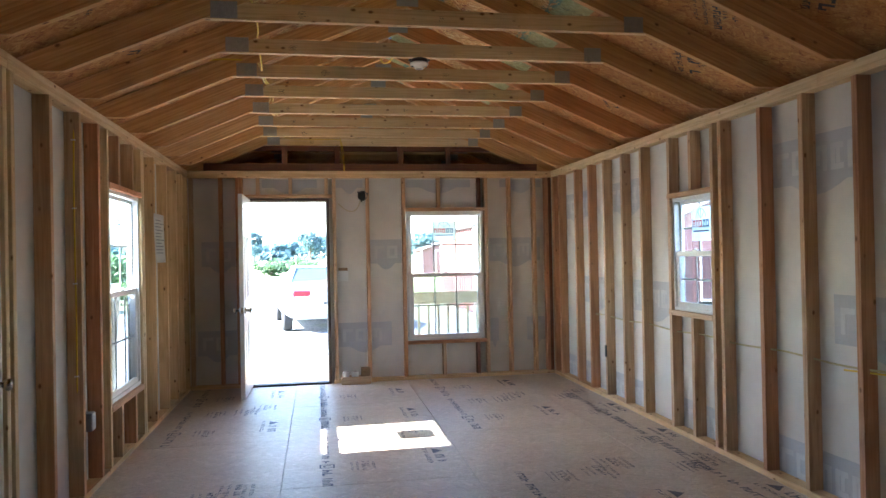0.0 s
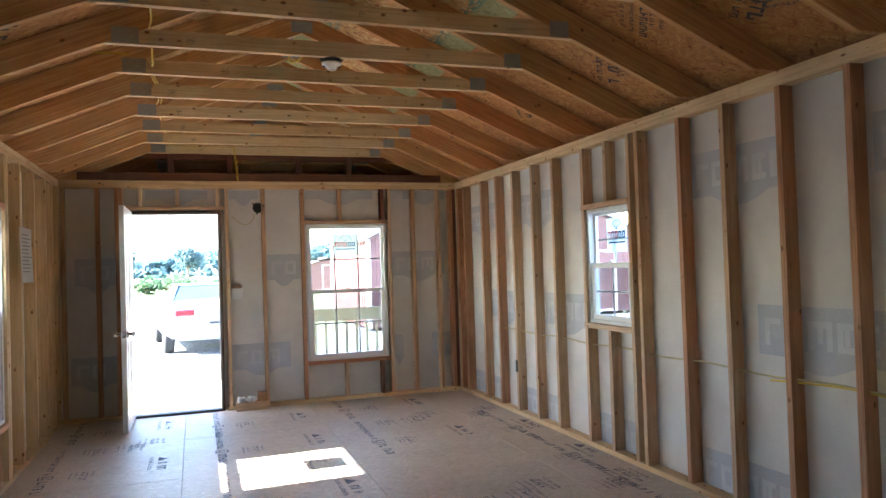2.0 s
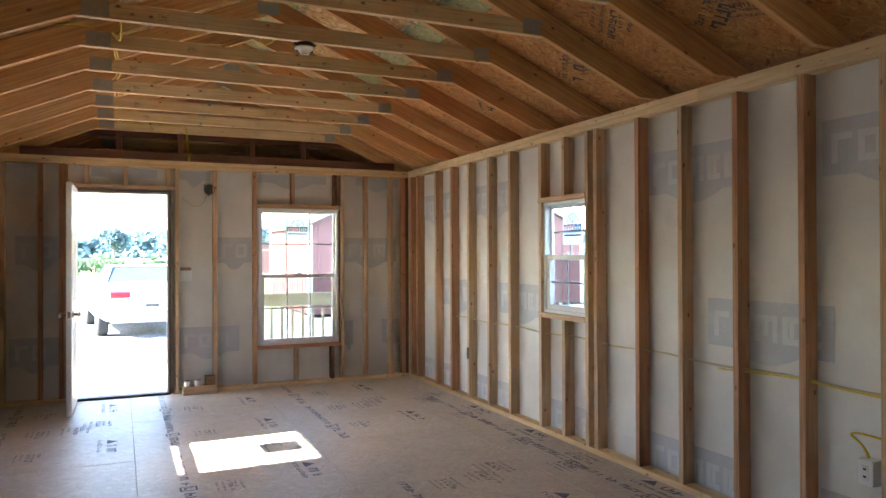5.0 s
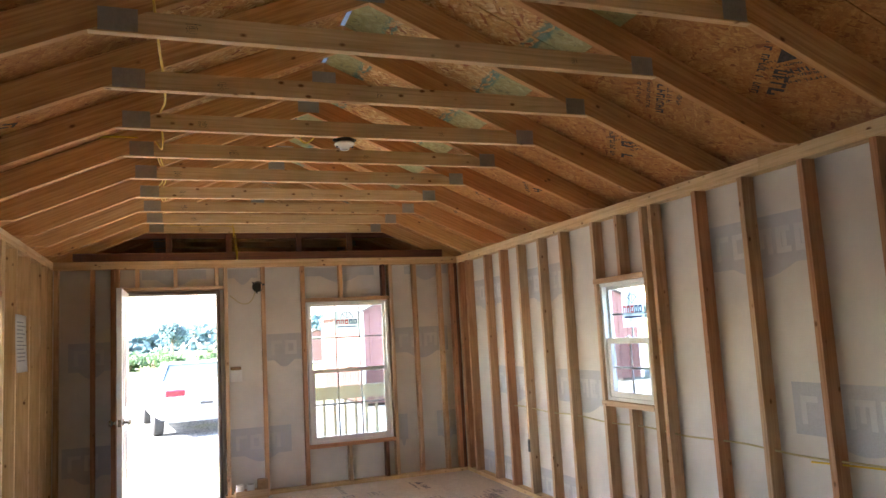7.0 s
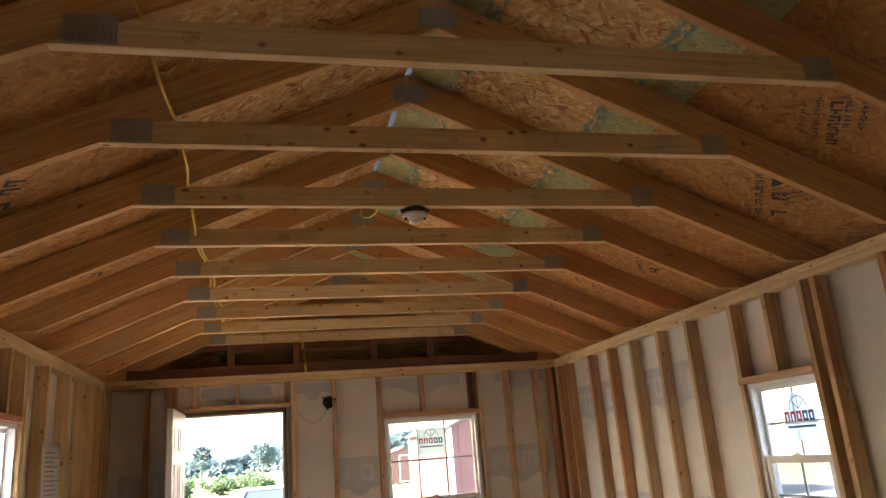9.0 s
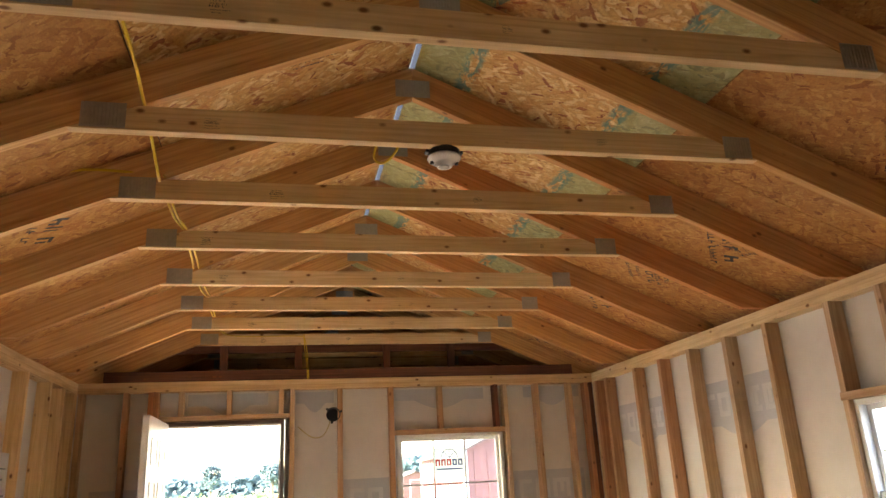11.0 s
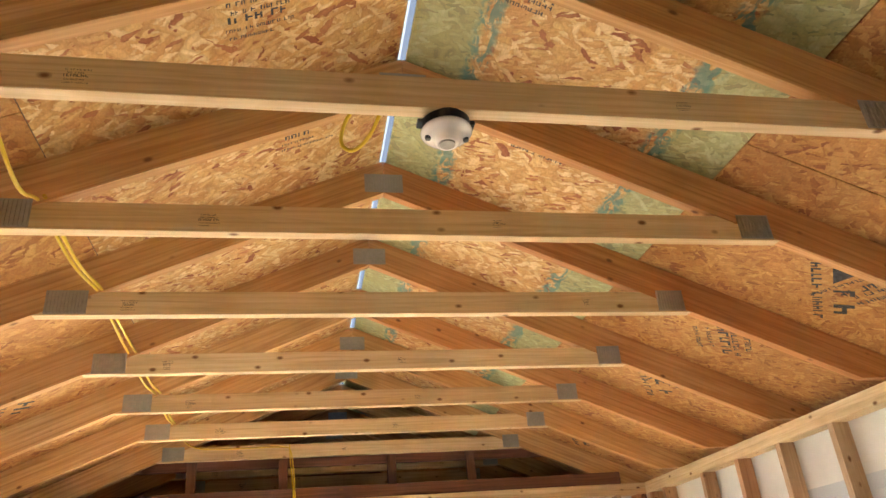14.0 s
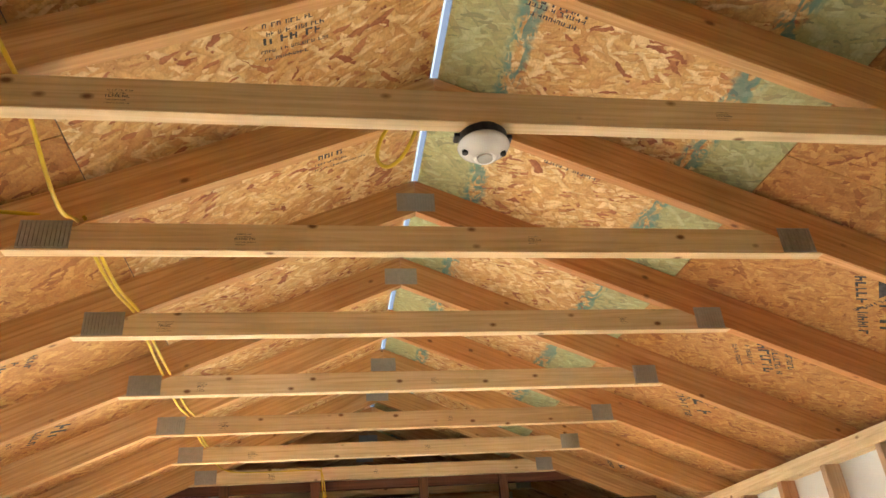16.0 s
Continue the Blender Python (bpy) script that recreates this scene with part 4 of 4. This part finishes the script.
outlet = thing("wall_outlet_box", pose(0.030, -5.645, 0.42), "white outlet in a box on a stud", "outlet")
part("box_body", box((-0.02, -0.0, -0.058), (0.05, 0.075, 0.058), 0.003), VINYL, outlet)
part("receptacle", box((-0.026, 0.018, -0.034), (-0.0205, 0.052, 0.034), 0.003), DOORWHITE, outlet)
for z in (-0.02, 0.014):
    part("slot", box((-0.0275, 0.028, z), (-0.0262, 0.042, z + 0.009)), BLACK, outlet)
rope("cable", [(0.05, -5.60, 0.478), (0.05, -5.58, 0.52), (0.04, -5.54, 0.555), (0.04, -5.51, 0.57), (0.05, -5.55, 0.585), (0.05, -5.68, 0.575)], 0.006, YELLOW, "yellow cable looping into an outlet box", "cable")
greybox = thing("outlet_box", pose(-W - 0.03, -3.41, 0.44), "grey plastic outlet box nailed to a stud", "outlet box")
part("box_body", box((-0.04, -0.075, -0.055), (0.038, -0.001, 0.055), 0.003), GREYBOX, greybox)
part("face", box((0.0385, -0.07, -0.05), (0.042, -0.004, 0.05), 0.001), VINYL, greybox)
tool = thing("black_switch_box", pose(0.0, -1.56, 0.456), "narrow black box fixed to a stud face", "box")
part("box_body", box((-0.012, -0.016, -0.055), (-0.0005, 0.012, 0.055), 0.002), BLACK, tool)

rope("wall_cable", [(-W - 0.035, -3.572, 2.30), (-W - 0.03, -3.610, 2.22), (-W - 0.034, -3.610, 1.6), (-W - 0.028, -3.610, 1.0), (-W - 0.034, -3.605, 0.62), (-W - 0.034, -3.56, 0.52), (-W - 0.034, -3.50, 0.47)], 0.005, YELLOW, "yellow cable stapled down a stud to an outlet box", "cable")
for z in (2.12, 1.72, 1.28, 0.74):
    staple = thing("cable_staple", pose(-W - 0.031, -3.612, z), "white plastic staple holding a cable to a stud", "staple", "staples on the stud")
    part("bridge", box((-0.013, -0.007, -0.004), (0.013, 0.0, 0.004), 0.001), VINYL, staple)
    for x in (-0.011, 0.011):
        part("leg", box((x - 0.002, 0.0005, -0.003), (x + 0.002, 0.009, 0.003)), NICKEL, staple)

# cable run through the right wall's studs
pts = []
for i in range(30):
    y = -1.2 - 0.25 * i
    pts.append((0.045, y, 0.782 + 0.01 * math.sin(i * 1.7)))
rope("wall_cable", pts, 0.006, CREAM, "cream electric cable threaded through the studs", "cable")
rope("wall_cable", [(x, y, z - 0.012 - 0.006 * math.sin(y * 5)) for x, y, z in pts[14:]], 0.005, YELLOW, "yellow electric cable threaded through the studs", "cable")
# yellow cables over the collar ties
zt = 2.752
left = -3.08
pts = []
for k, y in enumerate((-5.5, -4.87, -4.25, -3.625, -3.026, -2.41, -1.748, -1.129, -0.52)):
    x = (-3.05, -3.037, -3.022, -3.044, -3.085, -3.069, -3.092, -3.081, -3.086)[k]
    pts += [(x, y - 0.03, 2.746), (x, y + 0.03, 2.746), (x + 0.01, y + 0.31, 2.60 if k == 3 else 2.70)]
rope("ceiling_cable", pts[:-1], 0.0055, YELLOW, "yellow electric cable laid over the collar ties", "cable")
rope("ceiling_cable", [(x + 0.022 + 0.008 * math.sin(3 * y), y, z + 0.003) for x, y, z in pts[12:-1]], 0.0055, YELLOW, "second yellow cable laid over the collar ties", "cable")
rope("ceiling_cable", [(left, -0.12, 2.745), (left + 0.02, 0.045, 2.72), (-2.8, 0.06, 2.715), (-2.45, 0.06, 2.72), (-2.42, 0.05, 2.70), (-2.40, 0.03, 2.55), (-2.39, 0.015, 2.37), (-2.385, 0.05, 2.30)], 0.004, YELLOW, "yellow cable stapled along the end tie and dropping to the wall", "cable")
rope("ceiling_cable", [(-2.43, 0.05, 2.73), (-2.425, 0.045, 2.60), (-2.40, 0.03, 2.45), (-2.40, 0.02, 2.33)], 0.004, YELLOW, "yellow cable dropping to the front wall", "cable")
rope("ceiling_cable", [(left - 0.0, -3.02, 2.76), (left - 0.2, -3.06, 2.77), (left - 0.4, -3.07, 2.74), (left - 0.7, -3.07, 2.60)], 0.006, YELLOW, "yellow cable turning along a tie to the eave", "cable")
rope("cable_loop", [(-2.18, -3.58, 2.745), (-2.20, -3.52, 2.68), (-2.25, -3.45, 2.65), (-2.29, -3.45, 2.68), (-2.26, -3.52, 2.74), (-2.2, -3.58, 2.75)], 0.005, YELLOW, "small loop of yellow cable by the lampholder", "cable")

# ---- porch ----
deck = thing("porch_deck", Matrix.Identity(4), "weathered board porch deck outside the door", "deck", kind="structure")
for i in range(17):
    lumber("deck_board", deck, (-W - S, 0.135 + i * 0.143, -0.065), (S, 0.135 + i * 0.143 + 0.138, -0.027), DECKWOOD)
part("skirt", box((-W - S, 0.135, -0.17), (S, 2.56, -0.066)), DECKWOOD, deck)
rail = thing("porch_railing", Matrix.Identity(4), "greenish treated-wood porch railing with balusters", "railing")
lumber("top_rail", rail, (-1.95, 2.40, 0.685), (0.04, 2.438, 0.825), DECKWOOD)
lumber("bottom_rail", rail, (-1.95, 2.40, 0.03), (0.04, 2.438, 0.12), DECKWOOD)
lumber("cap_rail", rail, (-1.95, 2.37, 0.826), (0.04, 2.47, 0.86), DECKWOOD)
for i in range(13):
    x = -1.86 + i * 0.147
    lumber("baluster", rail, (x, 2.439, 0.02), (x + 0.036, 2.475, 0.78), DECKWOOD)
for x in (-W, -2.05, 0.04):
    post = thing("porch_post", Matrix.Identity(4), "square wooden post carrying the porch roof", "post", "porch posts")
    lumber("shaft", post, (x - 0.045, 2.40, -0.026), (x + 0.045, 2.49, TOP), DECKWOOD)


# ---- outside ----
def shed(m, w, d, h, roof_h, wallmat, label):
    """A small display shed with vertical battens, corner trim, a door and a gable roof; ridge along local Y."""
    o = thing("garden_shed", m, label, "shed", "sheds in the yard")
    part("wall", prism([(-w / 2, 0.08), (w / 2, 0.08), (w / 2, h), (0, h + roof_h - 0.03), (-w / 2, h)], 0, d), wallmat, o)
    bm = bmesh.new()
    for i in range(int(d / 0.3)):
        y = 0.2 + i * 0.3
        if y < d - 0.15:
            add_box(bm, (-w / 2 - 0.02, y, 0.1), (-w / 2, y + 0.05, h - 0.02))
            add_box(bm, (w / 2, y, 0.1), (w / 2 + 0.02, y + 0.05, h - 0.02))
    for i in range(int(w / 0.3)):
        x = -w / 2 + 0.2 + i * 0.3
        if x < w / 2 - 0.15:
            add_box(bm, (x, -0.02, 0.1), (x + 0.05, 0, h))
    part("battens", bm, wallmat, o)
    for x in (-w / 2, w / 2):
        for y in (0, d):
            part("corner_trim", box((x - 0.05, y - 0.03, 0.06), (x + 0.05, y + 0.03, h)), WHITETRIM, o)
    dr = part("door", box((-0.45, -0.035, 0.12), (0.45, -0.021, 1.85), 0.004), wallmat, o)
    part("door_trim", ring(-0.5, 0.5, 0.1, 1.9, -0.05, -0.036, 0.06), WHITETRIM, dr)
    for sx in (1, -1):
        a = math.atan2(roof_h, w / 2)
        part("roof", box((-0.2, -0.15, 0), (w / 2 / math.cos(a) + 0.02, d + 0.15, 0.04)), SHINGLE, o, m=pose(0, 0 if sx > 0 else d, h + roof_h, 0, math.degrees(a), 0 if sx > 0 else 180) @ pose(0.2, 0, 0) if False else pose(sx * w / 4, d / 2, h + roof_h / 2 + 0.0, 0, math.degrees(a) * sx, 0) @ pose(-(w / 4), -d / 2, 0.0))
    for x in (-w / 4, w / 4):
        part("skid", box((x - 0.06, 0, 0), (x + 0.06, d, 0.079)), DECKWOOD, o)
    return o


shed(pose(2.75, 9.9, -0.17), 3.0, 5.0, 2.3, 0.7, REDWALL, "red-painted barn-style shed with white trim")
shed(pose(8.5, 11.0, -0.17), 3.0, 4.5, 2.3, 0.7, REDWALL, "red-painted shed with pale corner trim on gravel")
shed(pose(6.4, 45.0, -0.17), 3.0, 4.0, 1.9, 0.5, REDWALL, "faded red shed far across the yard")
# Added leaning panel, sized to keep direct sun off the lower sash.
leaning = thing("leaning_panel", pose(-4.40, -3.15, -0.17), "blue-grey siding panel added outside the window to block sun", "panel")
part("board", box((0, 0, 0), (0.02, 1.25, 1.40), 0.003), GREYWALL, leaning, m=pose(0, 0, 0, 0, 4, 0))
for k in range(6):
    part("batten", box((-0.018, 0.05 + k * 0.22, 0.0), (-0.0005, 0.09 + k * 0.22, 1.40)), GREYWALL, leaning, m=pose(0, 0, 0, 0, 4, 0))


def car(m):
    """A white saloon seen from behind; local -Y is its rear, origin on the ground under its middle."""
    o = thing("parked_car", m, "white four-door saloon car parked on the gravel", "car")
    secs = [(-2.28, 0.50, 0.86, 0.70, 0.86), (-2.22, 0.36, 0.98, 0.82, 0.98), (-1.75, 0.30, 1.04, 0.88, 1.04), (-1.0, 0.27, 1.00, 0.90, 1.0), (0.6, 0.27, 0.98, 0.90, 0.98), (1.5, 0.28, 0.92, 0.88, 0.92), (2.1, 0.32, 0.78, 0.80, 0.78), (2.3, 0.42, 0.66, 0.66, 0.66)]
    bm = bmesh.new()
    rings = []
    for y, zb, zt_, hw, _ in secs:
        zm = (zb + zt_) / 2
        pr = [(-hw * 0.86, zb), (-hw * 0.97, zb + 0.08), (-hw, zm), (-hw * 0.97, zt_ - 0.10), (-hw * 0.88, zt_), (0, zt_ + 0.03), (hw * 0.88, zt_), (hw * 0.97, zt_ - 0.10), (hw, zm), (hw * 0.97, zb + 0.08), (hw * 0.86, zb)]
        rings.append([bm.verts.new((x, y, z)) for x, z in pr])
    for a, b in zip(rings, rings[1:]):
        for i in range(len(a)):
            j = (i + 1) % len(a)
            bm.faces.new((a[i], a[j], b[j], b[i]))
    bm.faces.new(rings[0])
    bm.faces.new(rings[-1])
    bmesh.ops.recalc_face_normals(bm, faces=bm.faces)
    part("body", bm, CARPAINT, o, smooth=True)
    bm = bmesh.new()
    lo = [bm.verts.new(p) for p in ((-0.78, -1.75, 1.03), (0.78, -1.75, 1.03), (0.80, 1.05, 0.96), (-0.80, 1.05, 0.96))]
    hi = [bm.verts.new(p) for p in ((-0.58, -0.95, 1.33), (0.58, -0.95, 1.33), (0.58, 0.25, 1.34), (-0.58, 0.25, 1.34))]
    for i in range(4):
        j = (i + 1) % 4
        bm.faces.new((lo[i], lo[j], hi[j], hi[i]))
    bm.faces.new(hi)
    bmesh.ops.recalc_face_normals(bm, faces=bm.faces)
    part("cabin_glass", bm, CARGLASS, o)
    part("roof", box((-0.60, -0.98, 1.325), (0.60, 0.28, 1.365), 0.018), CARPAINT, o)
    for x in (-0.69, 0.69):
        b = bmesh.new()
        add_box(b, (-0.04, -0.025, -0.42), (0.04, 0.025, 0.42), 0.01)
        part("rear_pillar", b, CARPAINT, o, m=pose(x, -1.36, 1.18, -68, 0, 0) @ pose(0, 0, 0, 0, -12 if x > 0 else 12, 0))
    part("bumper", box((-0.80, -2.33, 0.36), (0.80, -2.20, 0.56), 0.04), CARPAINT, o)
    part("bumper_lip", box((-0.72, -2.32, 0.30), (0.72, -2.2, 0.37), 0.02), GREYBOX, o)
    for x in (-0.56, 0.56):
        part("tail_light", box((x - 0.19, -2.30, 0.76), (x + 0.19, -2.20, 0.90), 0.03), TAIL, o)
    part("badge", box((-0.12, -2.31, 0.60), (0.12, -2.27, 0.65), 0.01), DARKSEAL, o)
    for x in (-0.96, 0.96):
        part("mirror", box((x - 0.10, 0.62, 0.96), (x + 0.10, 0.72, 1.10), 0.03), CARPAINT, o)
    for x in (-0.80, 0.80):
        for y in (-1.38, 1.36):
            tyre = lathe([(0.20, -0.10), (0.30, -0.10), (0.325, -0.07), (0.325, 0.07), (0.30, 0.10), (0.20, 0.10)], 28)
            wheel = part("wheel", tyre, RUBBER, o, m=pose(x, y, 0.325, 0, 90, 0))
            part("rim", lathe([(0.001, -0.09), (0.05, -0.095), (0.20, -0.085), (0.20, 0.085), (0.05, 0.095), (0.001, 0.09)], 24), CHROME, wheel)
    return o


car(pose(-2.72, 9.3, -0.17, 0, 0, 6))


def leaf_cloud(rng, centre, radii, count, size):
    bm = bmesh.new()
    c = Vector(centre)
    clumps = []
    for _ in range(max(6, count // 60)):
        d = Vector((rng.gauss(0, 1), rng.gauss(0, 1), rng.gauss(0, 1))).normalized() * rng.uniform(0.35, 1.0)
        clumps.append((c + Vector((d.x * radii[0], d.y * radii[1], d.z * radii[2])), rng.uniform(0.18, 0.42)))
    for _ in range(count):
        p, r = rng.choice(clumps)
        q = p + Vector((rng.gauss(0, 0.5) * radii[0], rng.gauss(0, 0.5) * radii[1], rng.gauss(0, 0.5) * radii[2])) * r
        a = Vector((rng.gauss(0, 1), rng.gauss(0, 1), rng.gauss(0, 1))).normalized()
        b = a.orthogonal().normalized()
        s = size * rng.uniform(0.6, 1.4)
        bm.faces.new([bm.verts.new(q + u) for u in (a * s, b * s * 0.5, -a * s, -b * s * 0.5)])
    return bm


def tree(x, y, h, seed, mat):
    rng = random.Random(seed)
    o = thing("tree", pose(x, y, -0.17), "broad green tree beyond the yard", "tree", "trees beyond the yard")
    bm = bmesh.new()
    add_cyl(bm, pose(0, 0, h * 0.25), 0.05 * h, 0.025 * h, h * 0.5, 10)
    for i in range(6):
        a = i * 1.05 + rng.uniform(-0.3, 0.3)
        add_cyl(bm, pose(0, 0, h * (0.35 + 0.03 * i)) @ Matrix.Rotation(a, 4, 'Z') @ Matrix.Rotation(radians(48), 4, 'Y') @ pose(0, 0, h * 0.16), 0.018 * h, 0.006 * h, h * 0.34, 6)
    part("trunk", bm, BARK, o)
    part("crown", leaf_cloud(rng, (0, 0, h * 0.62), (h * 0.34, h * 0.34, h * 0.34), 2600, 0.035 * h), mat, o)


def bush(x, y, r, seed):
    o = thing("bush", pose(x, y, -0.17), "rounded green bush at the yard's edge", "bush", "bushes by the yard")
    rng = random.Random(seed)
    part("foliage", leaf_cloud(rng, (0, 0, r * 0.55), (r, r, r * 0.6), 1200, 0.11 * r), LEAF, o)
    bm = bmesh.new()
    for i in range(5):
        add_cyl(bm, Matrix.Rotation(i * 1.26, 4, 'Z') @ Matrix.Rotation(radians(25), 4, 'Y') @ pose(0, 0, r * 0.3), 0.04 * r, 0.02 * r, r * 0.6, 6)
    part("stems", bm, BARK, o)


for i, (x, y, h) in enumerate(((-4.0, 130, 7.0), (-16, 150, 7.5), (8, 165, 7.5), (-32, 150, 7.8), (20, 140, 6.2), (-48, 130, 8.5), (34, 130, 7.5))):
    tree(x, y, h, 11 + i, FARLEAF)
for i, (x, y, r) in enumerate(((-6.5, 54, 1.3), (-3.4, 52, 1.1), (-0.6, 56, 1.2), (-9.8, 55, 1.4), (2.4, 54, 1.0), (-5.0, 60, 1.4), (-10.5, 15, 1.3), (-9.0, 19, 1.5))):
    bush(x, y, r, 40 + i)
rng = random.Random(5)
bm = bmesh.new()
for _ in range(9000):
    x = rng.uniform(-120, 110)
    ridge = 9.0 + 2.2 * math.sin(x * 0.07) + 1.2 * math.sin(x * 0.23 + 1)
    z = ridge * rng.random() ** 0.7 - 0.2
    q = Vector((x * 2, 290 + rng.uniform(-6, 6) + z * 1.2, z))
    a = Vector((rng.gauss(0, 1), rng.gauss(0, 1), rng.gauss(0, 1))).normalized()
    b = a.orthogonal().normalized()
    s = rng.uniform(0.9, 2.0)
    bm.faces.new([bm.verts.new(q + u) for u in (a * s, b * s * 0.7, -a * s, -b * s * 0.7)])
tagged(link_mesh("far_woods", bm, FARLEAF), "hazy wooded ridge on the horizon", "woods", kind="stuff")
